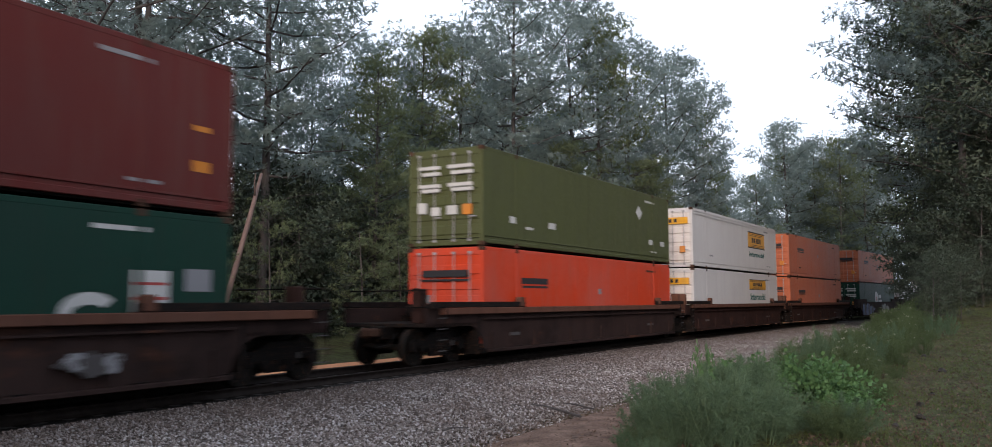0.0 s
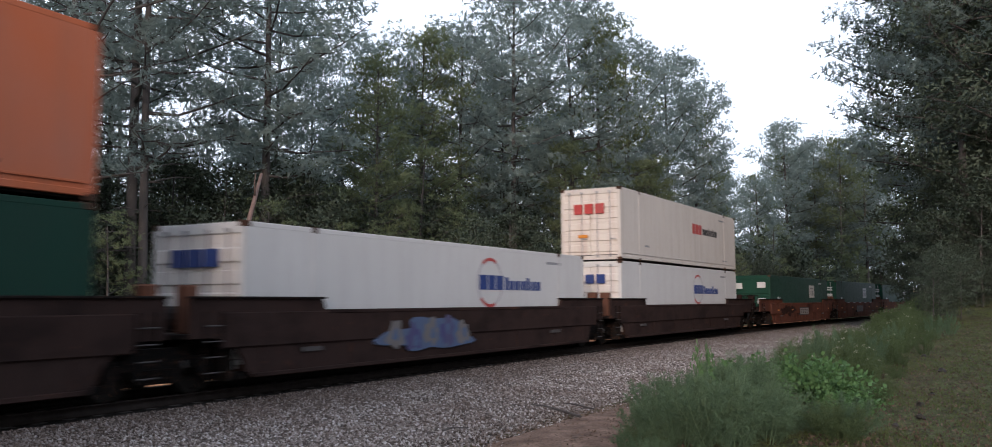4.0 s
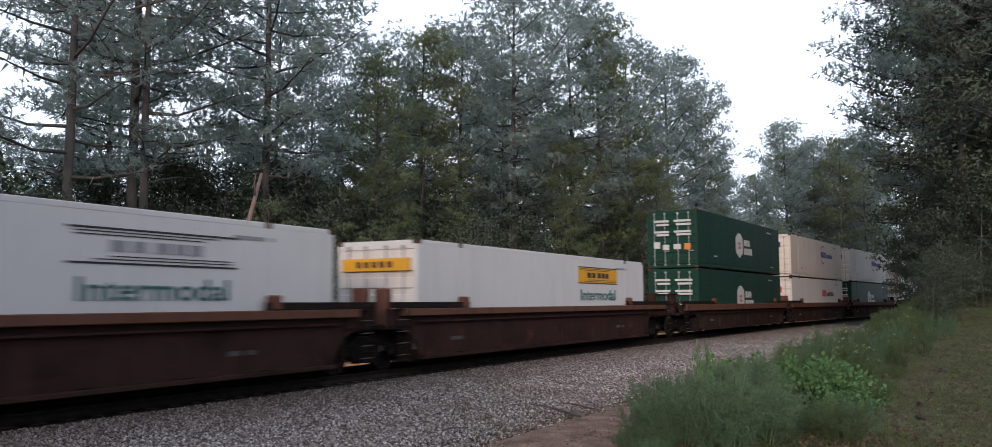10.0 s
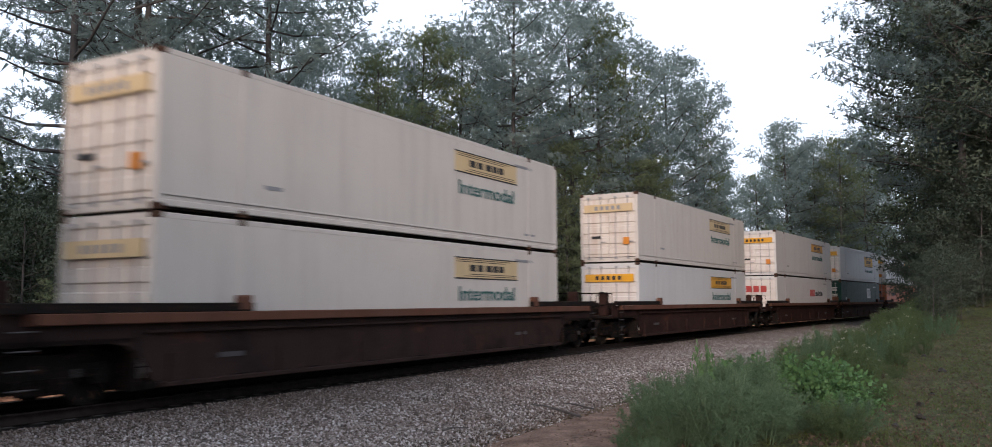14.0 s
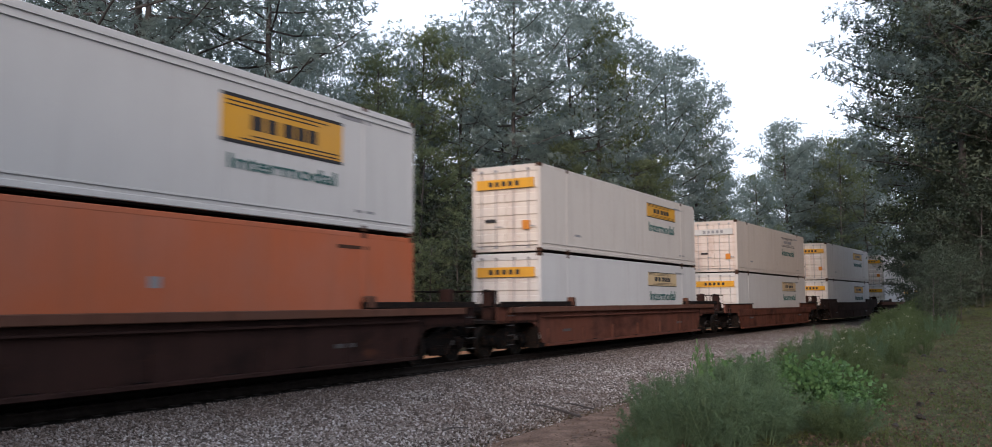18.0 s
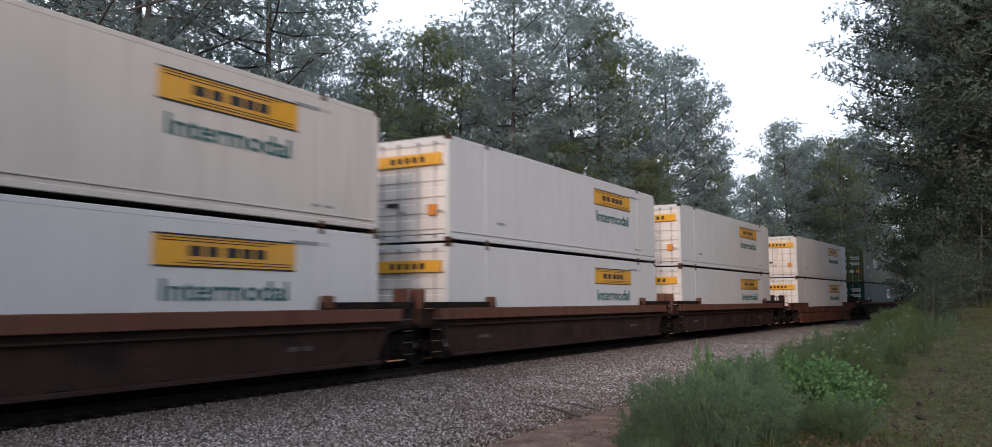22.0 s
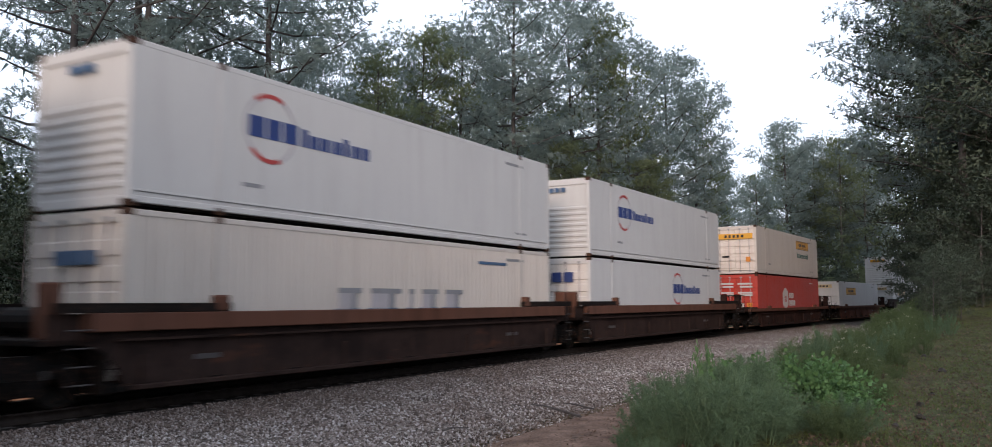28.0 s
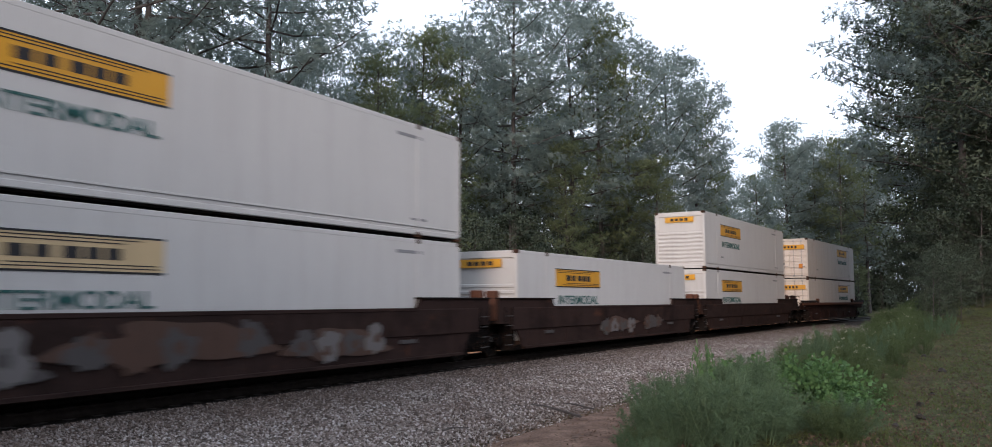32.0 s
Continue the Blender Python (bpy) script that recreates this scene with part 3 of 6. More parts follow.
def container_shell(label, colour, ends, ribbed=False, rail=None):
    c = thing("shipping_container", label, "container", "containers on the train")
    mat = PAINT[colour]
    rm = rail or mat
    for y, flip in ((-HALF_W + 0.022, 1), (HALF_W - 0.022, -1)):
        w = part("side_wall", shared("side_wall/%d" % ribbed, mat, lambda s: wall_shape(s, ribbed)), mat, c)
        w.matrix_basis = Matrix.Translation((0, y, 0)) @ Matrix.Diagonal((1, flip, 1, 1))
    part("roof", shared("roof", mat, roof_shape), mat, c)
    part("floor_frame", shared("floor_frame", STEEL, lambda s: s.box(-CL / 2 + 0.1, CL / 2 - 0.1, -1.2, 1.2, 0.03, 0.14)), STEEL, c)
    for y0, y1 in ((-HALF_W, -HALF_W + 0.09), (HALF_W - 0.09, HALF_W)):
        def low(s, y0=y0, y1=y1):
            inn = 0.03 if y0 < 0 else -0.03
            s.box(-CL / 2 + 0.12, CL / 2 - 0.12, y0 + 0.002, y1 - 0.002, 0.070, 0.19, 0.012)
            s.box(-CL / 2 + 0.12, CL / 2 - 0.12, y0 + inn, y1 + inn, 0.18, 0.27)
            s.box(-CL / 2 + 0.12, CL / 2 - 0.12, y0 + 0.002, y1 - 0.002, 0.265, 0.315, 0.01)
        part("bottom_rail", shared("bottom_rail/%.1f" % y0, rm, low), rm, c)
        def high(s, y0=y0, y1=y1):
            s.box(-CL / 2 + 0.12, CL / 2 - 0.12, y0 + 0.002, y1 - 0.002, CH - 0.125, CH - 0.015, 0.012)
        part("top_rail", shared("top_rail/%.1f" % y0, rm, high), rm, c)
    def post(s):
        s.box(-0.075, 0.075, -0.07, 0.07, 0.12, CH - 0.12, 0.014)
    for x in (-CL / 2 + 0.075, CL / 2 - 0.075):
        for y in (-HALF_W + 0.07, HALF_W - 0.07):
            part("corner_post", shared("corner_post", rm, post), rm, c).location = (x, y, 0)
    def casting(s):
        s.box(-0.09, 0.09, -0.083, 0.083, 0, 0.12, 0.012)
    for x in (-CL / 2 + 0.088, CL / 2 - 0.088):
        for y in (-HALF_W + 0.081, HALF_W - 0.081):
            for z in (0, CH - 0.12) if x < 0 or y < 0 else ():
                part("corner_casting", shared("corner_casting", CAST, casting), CAST, c).location = (x, y, z)
    def inner(s):
        s.box(-0.07, 0.07, -0.012, 0.012, 0.3, CH - 0.12, 0.005)
    for x in (-6.05, 6.05):
        for y in (-HALF_W + 0.006,):
            part("lifting_post", shared("lifting_post", rm, inner), rm, c).location = (x, y, 0)
            for z in (0.0, CH - 0.135):
                part("lifting_casting", shared("lifting_casting", CAST, lambda s: s.box(-0.085, 0.085, -0.02, 0.02, 0, 0.135, 0.008)), CAST, c).location = (x, y * 0.996, z)
    def ends_build(sign, kind):
        x = sign * (CL / 2)
        part("end_header", shared("end_header", rm, lambda s: s.box(-0.05, 0.05, -1.16, 1.16, CH - 0.245, CH - 0.02, 0.012)), rm, c).location = (x - sign * 0.06, 0, 0)
        part("end_sill", shared("end_sill", rm, lambda s: s.box(-0.05, 0.05, -1.16, 1.16, 0.02, 0.19, 0.012)), rm, c).location = (x - sign * 0.06, 0, 0)
        if kind == "door":
            for y in (-0.61, 0.61):
                dm = DOOR_PAINT.get(colour, mat)
                d = part("door", shared("door", dm, door_shape), dm, c)
                d.matrix_basis = Matrix.Translation((x - sign * 0.07, y, 0.22)) @ Matrix.Diagonal((-sign, 1, 1, 1))
                for r in (-0.25, 0.30) if sign < 0 else ():
                    part("lock_rod", shared("lock_rod", GALV, lambda s: s.tube([(0, 0, -0.1), (0, 0, 2.52)], 0.02, 6).box(-0.03, 0.03, -0.05, 0.05, -0.10, -0.03).box(-0.03, 0.03, -0.05, 0.05, 2.46, 2.53)), GALV, d).matrix_basis = Matrix.Translation((-0.085, r, 0))
                    if r < 0:
                        part("handle", shared("handle", GALV, lambda s: s.box(-0.015, 0.015, -0.24, 0.02, -0.018, 0.018, 0.004)), GALV, d).matrix_basis = Matrix.Translation((-0.105, r, 0.62))
        else:
            part("nose_wall", shared("nose_wall", mat, nose_shape), mat, c).matrix_basis = Matrix.Translation((x - sign * 0.05, 0, 0)) @ Matrix.Diagonal((-sign if sign > 0 else 1, 1, 1, 1))
    ends_build(-1, ends)
    ends_build(1, "nose" if ends == "door" else "door")
    return c


def small_marks(c, mat, nose=False):
    """Unreadable numbers and notices as bars."""
    for sx0, sx1, z0, z1 in ((13.2, 14.3, 2.50, 2.58), (2.6, 3.1, 0.62, 0.70), (13.8, 14.5, 0.42, 0.48)):
        mark(c, "notice", mat, sx0, sx1, z0, z1)


def hunt_marks(c, panel, word, nose, style, end_panel):
    """The haulier's panel with its stripes, and the word below it."""
    a, b = (2.66, 6.3) if nose else (9.72, 13.3)
    p0, p1, w0, w1 = {"new": (1.44, 2.34, 0.93, 1.22), "caps": (1.79, 2.39, 1.20, 1.50)}.get(style, (1.94, 2.52, 1.33, 1.72))
    if panel is not None:
        mark(c, "logo_panel", panel, a, b, p0, p1, label="panel with dark stripes and unreadable name")
    for z in (p0 - 0.015, p1 - 0.03):
        mark(c, "panel_border", BLACK, a, b, z, z + (0.07 if style == "new" else 0.035), 0.009)
    hgt = p1 - p0
    for k in range(2):
        mark(c, "stripe", BLACK, a + 0.12, b - 0.5 - 0.3 * k, p1 - hgt * (0.13 + 0.09 * k), p1 - hgt * (0.10 + 0.09 * k), 0.009)
        mark(c, "stripe", BLACK, a + 0.5 + 0.3 * k, b - 0.12, p0 + hgt * (0.10 + 0.09 * k), p0 + hgt * (0.13 + 0.09 * k), 0.009)
    for u0, u1 in ((0.22, 0.31), (0.34, 0.42), (0.47, 0.56), (0.58, 0.66), (0.68, 0.76)):
        mark(c, "name_block", BLACK if panel is not None else GREY, a + u0 * (b - a), a + u1 * (b - a), p0 + hgt * 0.34, p0 + hgt * 0.66, 0.009)
    if word is not None:
        word_mark(c, "Intermodal" if style != "caps" else "INTERMODAL", word, a + 0.2, b - 0.2, w0, w1)
    if end_panel is not None:
        if nose:
            end_mark(c, "end_panel", end_panel, -0.75, 0.75, 2.36, 2.62, "panel with unreadable name", 0.012)
            for y in (-0.45, -0.2, 0.05, 0.3):
                end_mark(c, "name_block", BLACK, y, y + 0.17, 2.42, 2.55, proud=0.016)
        else:
            end_mark(c, "end_panel", end_panel, -1.08, 1.08, 2.10, 2.42, "panel with unreadable name", 0.05)
            for y in (-0.55, -0.3, -0.05, 0.2, 0.45):
                end_mark(c, "name_block", BLACK if end_panel is YELLOW else GREY, y, y + 0.15, 2.18, 2.34, proud=0.055)
            end_mark(c, "placard", AMBER, -0.92, -0.66, 0.72, 1.02, proud=0.05)
            end_mark(c, "notice", BLACK, 0.35, 0.75, 1.0, 1.1, proud=0.05)
    small_marks(c, GREY)


def ring_points(cx, cz, rx, rz, t0, t1, w, n=14):
    o = [(cx + rx * math.cos(t), cz + rz * math.sin(t)) for t in [t0 + (t1 - t0) * k / n for k in range(n + 1)]]
    i = [(cx + (rx - w) * math.cos(t), cz + (rz - w) * math.sin(t)) for t in [t1 - (t1 - t0) * k / n for k in range(n + 1)]]
    return o + i


def stg_marks(c, nose, shift=0.0):
    a = 2.6 if nose else 8.8
    a += shift
    for t0, t1 in ((0, 180), (180, 360)):
        outline_mark(c, "ring_logo", RING, ring_points(a + 0.72, 1.85, 0.74, 0.70, radians(t0), radians(t1), 0.07))
    for t0, t1 in ((62, 128), (222, 292)):
        outline_mark(c, "ring_accent", RED, ring_points(a + 0.72, 1.85, 0.75, 0.71, radians(t0), radians(t1), 0.09), 0.009)
    for k, (u0, u1) in enumerate(((0.12, 0.55), (0.62, 1.0), (1.08, 1.5))):
        mark(c, "name_block", NAVY, a + u0, a + u1, 1.64, 2.06, 0.010)
    x = a + 1.62
    for w in (0.20, 0.27, 0.27, 0.09, 0.24, 0.18, 0.09, 0.25, 0.24):
        mark(c, "name_block", NAVY, x, x + w, 1.64, 1.64 + (0.38 if w in (0.20, 0.18) else 0.28), 0.008)
        x += w + 0.06
    if nose:
        for y in (-0.34, -0.10, 0.14):
            end_mark(c, "name_block", BLUE, y, y + 0.18, 2.40, 2.56, proud=0.012)
    else:
        for y in (-0.62, -0.15, 0.32):
            end_mark(c, "name_block", NAVY, y, y + 0.36, 2.0, 2.36, proud=0.05)
        end_mark(c, "placard", AMBER, -0.1, 0.3, 0.95, 1.1, proud=0.05)
    small_marks(c, GREY)


def xpo_marks(c):
    a = 8.85
    for k in range(3):
        mark(c, "name_block", RED, a + k * 0.5, a + k * 0.5 + 0.42, 1.60, 2.08, 0.008)
    x = a + 1.62
    for w in (0.20, 0.27, 0.27, 0.09, 0.24, 0.18, 0.09, 0.25, 0.24):
        mark(c, "name_block", BLACK, x, x + w, 1.62, 1.92 if w > 0.1 else 2.0)
        x += w + 0.06
    for y in (-0.62, -0.15, 0.32):
        end_mark(c, "name_block", RED, y, y + 0.36, 1.85, 2.25, proud=0.05)
    end_mark(c, "placard", AMBER, 0.1, 0.5, 0.9, 1.02, proud=0.05)
    small_marks(c, GREY)


def bar_marks(c):
    """Dark name bar of an orange container."""
    mark(c, "name_bar", BLACK, 2.3, 4.1, 1.84, 2.03)
    mark(c, "name_bar", BLACK, 2.35, 4.1, 1.72, 1.79)
    end_mark(c, "name_bar", BLACK, -0.80, 0.75, 2.02, 2.22, proud=0.05)
    end_mark(c, "name_bar", BLACK, -0.85, 0.80, 1.90, 1.96, proud=0.05)
    end_mark(c, "placard", AMBER, -0.95, -0.68, 0.75, 1.05, proud=0.05)
    end_mark(c, "notice", GREY, 0.5, 0.85, 1.25, 1.5, proud=0.05)
    mark(c, "notice", GREY, 8.2, 8.45, 1.55, 1.75)
    small_marks(c, CAST)


def hex_marks(c, both=True, panel_side=6.5):
    """White house-shaped emblem with a red core, and white name bars."""
    a, w = panel_side, 1.35
    outline_mark(c, "emblem", WHITE, [(a, 1.05), (a + w / 2, 0.75), (a + w, 1.05), (a + w, 1.85), (a + w / 2 + 0.2, 2.12), (a + w / 2 - 0.2, 2.12), (a, 1.85)], label="white hexagonal emblem")
    for k in range(2):
        mark(c, "emblem_core", RED, a + 0.44 + 0.29 * k, a + 0.62 + 0.29 * k, 1.24, 1.62, 0.010)
    mark(c, "emblem_bar", WHITE, a + 0.30, a + 1.05, 1.40, 1.46, 0.014)
    for k in range(3):
        mark(c, "name_block", WHITE, a + 1.6 + 0.42 * k, a + 1.94 + 0.42 * k, 1.48, 1.82)
    for k in range(4):
        mark(c, "name_block", WHITE, a + 1.6 + 0.42 * k, a + 1.94 + 0.42 * k, 0.98, 1.34)
    end_bars(c)
    small_marks(c, WHITE)


def end_bars(c, patch=WHITE):
    for y, w in ((0.15, 0.75), (-0.98, 0.85)):
        for k, z in enumerate((2.28, 2.10, 1.74, 1.60)):
            end_mark(c, "notice", patch, y, y + w - 0.12 * (k % 2), z, z + 0.10, proud=0.05)
    end_mark(c, "placard", AMBER, -0.95, -0.65, 0.90, 1.20, proud=0.05)
    end_mark(c, "notice", patch, 0.15, 0.45, 0.90, 1.15, proud=0.05)
    end_mark(c, "notice", patch, 0.62, 0.92, 0.98, 1.3, proud=0.05)
    end_mark(c, "notice", patch, -0.45, -0.1, 0.92, 1.18, proud=0.05)


def sign_marks(c, at=10.25, patches=False):
    """A square white sign with a dark rim, as on the pool's green containers."""
    mark(c, "sign", WHITE, at, at + 1.5, 1.50, 2.38, label="square white sign with unreadable print")
    mark(c, "sign_print", GREY, at + 0.25, at + 1.25, 2.10, 2.22, 0.009)
    mark(c, "sign_print", GREY, at + 0.35, at + 0.62, 1.65, 2.02, 0.009)
    mark(c, "sign_print", RED if at < 8 else GREY, at + 0.85, at + 1.2, 1.65, 2.02, 0.009)
    if patches:
        for y, z in ((0.45, 2.05), (-1.0, 2.1), (-1.0, 1.1)):
            end_mark(c, "notice", WHITE, y, y + 0.5, z, z + 0.36, proud=0.05)
    else:
        end_bars(c)
    small_marks(c, WHITE)
    mark(c, "notice", WHITE, 1.6, 2.2, 1.35, 1.55)


def swift_marks(c, style):
    """A row of name blocks: dark blue, faded to blue and grey, or bleached white over a grey strip."""
    x = 5.4
    for w in (0.9, 1.3, 0.32, 0.85, 0.95):
        if style == "bleached":
            mark(c, "name_block", WHITE, x, x + w, 1.62, 2.22, 0.012)
            mark(c, "stain", TAN_RUST, x + 0.1, x + w * 0.8, 1.86, 1.90, 0.016)
        else:
            solid = style == "solid"
            mark(c, "name_block", NAVY if solid else GREY, x + 0.1, x + w, 1.50, 1.80 if solid else 1.62, 0.012)
            mark(c, "name_block", BLUE if solid else RING, x + 0.12, x + w * 0.6, 1.08, 1.50, 0.012)
            mark(c, "name_shade", GREY, x + w * 0.62, x + w * 0.80, 1.08, 1.50, 0.010)
            mark(c, "name_edge", TAN_RUST if solid else BLUE, x, x + w * 0.9, 1.02, 1.08 if solid else 1.16, 0.012)
        x += w + 0.24
    if style == "bleached":
        mark(c, "name_strip", GREY, 6.4, 10.4, 1.16, 1.34, 0.012)
    else:
        mark(c, "notice", BLUE, 11.6, 13.2, 2.36, 2.44, 0.012)
    for y in (-0.6, -0.2, 0.2):
        end_mark(c, "name_block", BLUE, y, y + 0.3, 1.95, 2.2, proud=0.05)
    small_marks(c, GREY)


def make_container(kind):
    if kind == "maroon":
        c = container_shell("maroon steel 53-foot container stacked on a green one", "maroon", "door")
        end_bars(c)
        small_marks(c, GREY)
        mark(c, "placard", AMBER, 15.2, 15.6, 0.75, 0.95)
        mark(c, "placard", AMBER, 15.2, 15.6, 1.5, 1.6)
    elif kind == "green_letters":
        c = container_shell("dark green container with large white block letters", "green", "door")
        outline_mark(c, "letter_shape", WHITE, ring_points(13.2, 1.12, 0.55, 0.36, radians(40), radians(320), 0.2))
        mark(c, "letter_shape", WHITE, 13.98, 14.75, 0.72, 1.85)
        for z in (1.1, 1.35, 1.6):
            mark(c, "letter_stripe", RED, 14.0, 14.7, z, z + 0.05, 0.010)
        mark(c, "notice", GREY, 15.1, 15.7, 1.5, 1.9)
        small_marks(c, WHITE)
    elif kind == "olive":
        c = container_shell("olive green steel container with white door notices", "olive", "door")
        end_bars(c)
        small_marks(c, WHITE)
        outline_mark(c, "diamond_placard", WHITE, [(12.15, 2.0), (12.5, 1.72), (12.85, 2.0), (12.5, 2.28)])
        for sx in (1.6, 4.2, 13.6, 15.0):
            mark(c, "notice", WHITE, sx, sx + 0.5, 0.75, 0.95)
    elif kind == "bright_orange":
        c = container_shell("bright orange steel container with dark name bar", "bright_orange", "door")
        bar_marks(c)
    elif kind == "orange":
        c = container_shell("faded orange container with dark name bar", "orange", "door")
        bar_marks(c)
    elif kind == "hunt_new":
        c = container_shell("white container with framed yellow panel and heavy top rail", "white", "door")
        hunt_marks(c, YELLOW, TEAL, False, "new", YELLOW)
        for z in (CH - 0.16, CH - 0.30):
            mark(c, "rail_lip", PAINT["white"], 0.2, CL - 0.2, z, z + 0.06, 0.03)
    elif kind == "hunt":
        c = container_shell("white container with yellow panel and teal lettering", "white", "door")
        hunt_marks(c, YELLOW, TEAL, False, "", YELLOW)
    elif kind == "hunt_cream":
        c = container_shell("off-white weathered container with yellow panel", "cream", "door")
        hunt_marks(c, YELLOW, TEAL, False, "", YELLOW)
    elif kind == "hunt_faded":
        c = container_shell("off-white container with faded panel and rusty doors", "cream", "door")
        hunt_marks(c, FADED, TEAL, False, "", FADED)
    elif kind == "hunt_pink":
        c = container_shell("rosy white rust-stained container with faded stripes", "pink", "door")
        hunt_marks(c, None, TEAL, False, "", WHITE)
    elif kind == "hunt_striped":
        c = container_shell("white container with dark stripes and no panel", "white", "door")
        hunt_marks(c, None, TEAL, False, "", WHITE)
    elif kind == "hunt_pale":
        c = container_shell("clean white container with faded cream panel", "white", "door")
        hunt_marks(c, FADED, TEAL, False, "", YELLOW)
    elif kind == "hunt_nose_patched":
        c = container_shell("white ribbed-nose container with a grey stained patch", "white", "nose")
        hunt_marks(c, YELLOW, TEAL, True, "caps", YELLOW)
        mark(c, "stained_patch", SMUDGE_LIT, 1.2, 2.5, 0.42, 2.60, label="smudged grey patch beside the panel")
    elif kind == "hunt_nose":
        c = container_shell("white container with ribbed nose and yellow panel", "white", "nose")
        hunt_marks(c, YELLOW, TEAL, True, "caps", YELLOW)
    elif kind == "hunt_nose_plain":
        c = container_shell("white container with ribbed nose and yellow panel, no word", "white", "nose")
        hunt_marks(c, YELLOW, None, True, "caps", FADED)
    elif kind == "hunt_nose_faded":
        c = container_shell("white container with ribbed nose and faded tan panel", "white", "nose")
        hunt_marks(c, FADED, TEAL, True, "caps", FADED)
    elif kind == "green_hex":
        c = container_shell("dark green container with white hexagonal emblem", "green", "door")
        hex_marks(c)
    elif kind == "red_hex":
        c = container_shell("red container with white hexagonal emblem", "red", "door")
        hex_marks(c, panel_side=5.75)
    elif kind == "stg":
        c = container_shell("white container with blue name blocks and red ring", "white", "door")
        stg_marks(c, False)
    elif kind == "stg_cream":
        c = container_shell("off-white container with blue name blocks and red ring", "cream", "door")
        stg_marks(c, False)
    elif kind == "stg_nose":
        c = container_shell("white ribbed-nose container with blue name and red ring", "white", "nose")
        stg_marks(c, True)
    elif kind == "xpo":
        c = container_shell("white container with red and black name blocks", "cream", "door")
        xpo_marks(c)
    elif kind == "xpo_white":
        c = container_shell("clean white container with red and black name blocks", "white", "door")
        xpo_marks(c)
    elif kind == "green_sign":
        c = container_shell("green container with square white sign", "mid_green", "door")
        sign_marks(c)
    elif kind == "green_plain_end":
        c = container_shell("green container with plain nose and square white sign", "mid_green", "nose")
        sign_marks(c, patches=True)
    elif kind == "blue_green_sign":
        c = container_shell("dark blue-green container with square white sign", "blue_green", "door")
        sign_marks(c)
    elif kind == "moss_sign":
        c = container_shell("moss green container with square white sign", "leaf_olive", "door")
        sign_marks(c, at=4.35)
        outline_mark(c, "diamond_placard", WHITE, [(12.6, 2.0), (12.85, 1.78), (13.1, 2.0), (12.85, 2.22)])
    elif kind == "swift":
        c = container_shell("ribbed off-white container with faded blue name blocks", "cream", "door", True)
        swift_marks(c, "faded")
    elif kind == "swift_bleached":
        c = container_shell("ribbed off-white container with bleached name and grey strip", "cream", "door", True)
        swift_marks(c, "bleached")
    else:
        c = container_shell("ribbed white container with dark blue name blocks", "white", "door", True)
        swift_marks(c, "solid")
    return c


# the train: arc length of each stack's leading end at the start, upper and lower container, wagon paint, wagon style
TRAIN = [
    (-4.06, "maroon", "green_letters", "maroon", "B"), (21.63, "olive", "bright_orange", "maroon", "B"), (41.13, "hunt_new", "hunt", "brown", "B"),
    (60.62, "orange", "orange", "brown", "B"), (84.11, "orange", "green_hex", "maroon", "A"), (103.54, "", "stg", "maroon", "A"), (123.24, "xpo", "stg", "maroon", "A"),
    (146.71, "", "green_plain_end", "rust", "A"), (166.09, "", "green_sign", "rust", "A"), (185.57, "", "green_sign", "rust", "A"),
    (209.29, "", "hunt_faded", "brown", "B"), (228.88, "", "hunt_striped", "brown", "B"), (248.29, "", "hunt", "brown", "B"),
    (271.80, "green_hex", "green_hex", "dust", "B"), (291.03, "stg_cream", "xpo_white", "dust", "B"), (310.76, "stg_cream", "green_hex", "dust", "B"),
    (334.00, "hunt_faded", "hunt_faded", "maroon", "B"), (357.68, "hunt_faded", "hunt", "brown", "B"), (380.93, "hunt", "xpo_white", "brown", "B"),
    (400.46, "hunt_new", "blue_green_sign", "brown", "B"), (420.09, "hunt_new", "orange", "brown", "B"), (443.35, "hunt_cream", "hunt_pale", "rust", "B"),
    (466.78, "hunt_pink", "hunt_pale", "rust", "M"), (490.17, "hunt_cream", "hunt", "maroon", "A"), (513.51, "hunt_cream", "hunt", "dust", "B"),
    (532.77, "hunt", "hunt", "dust", "B"), (552.34, "hunt", "hunt", "dust", "B"), (575.70, "hunt", "hunt", "rust", "M"),
    (599.12, "moss_sign", "blue_green_sign", "maroon", "B"), (622.42, "stg", "stg", "maroon", "A"), (645.54, "swift_bleached", "swift_solid", "dust", "B"),
    (665.48, "stg_nose", "swift", "dust", "B"), (684.92, "stg_nose", "stg", "dust", "B"), (708.45, "hunt_cream", "red_hex", "brown", "L"),
    (731.69, "", "hunt_nose_plain", "rust", "L"), (755.11, "hunt_nose_patched", "hunt_nose_faded", "maroon", "A"), (774.55, "", "hunt_nose", "maroon", "A"),
    (793.88, "hunt_nose", "hunt_nose", "maroon", "A"), (816.80, "hunt_cream", "hunt_cream", "brown", "B"),
]
LOW_Z = 0.36
ROLLING = []   # everything that travels: (object, arc length of its middle at the start, height)
first_of = {}


def put_container(kind, mid, z):
    if kind in first_of:
        ob = copy_thing(first_of[kind], on_track(mid, z))
    else:
        ob = first_of[kind] = make_container(kind)
        ob.matrix_basis = on_track(mid, z)
    ROLLING.append((ob, mid, z))


# ---- well cars ----
TRUCK_R = 0.483


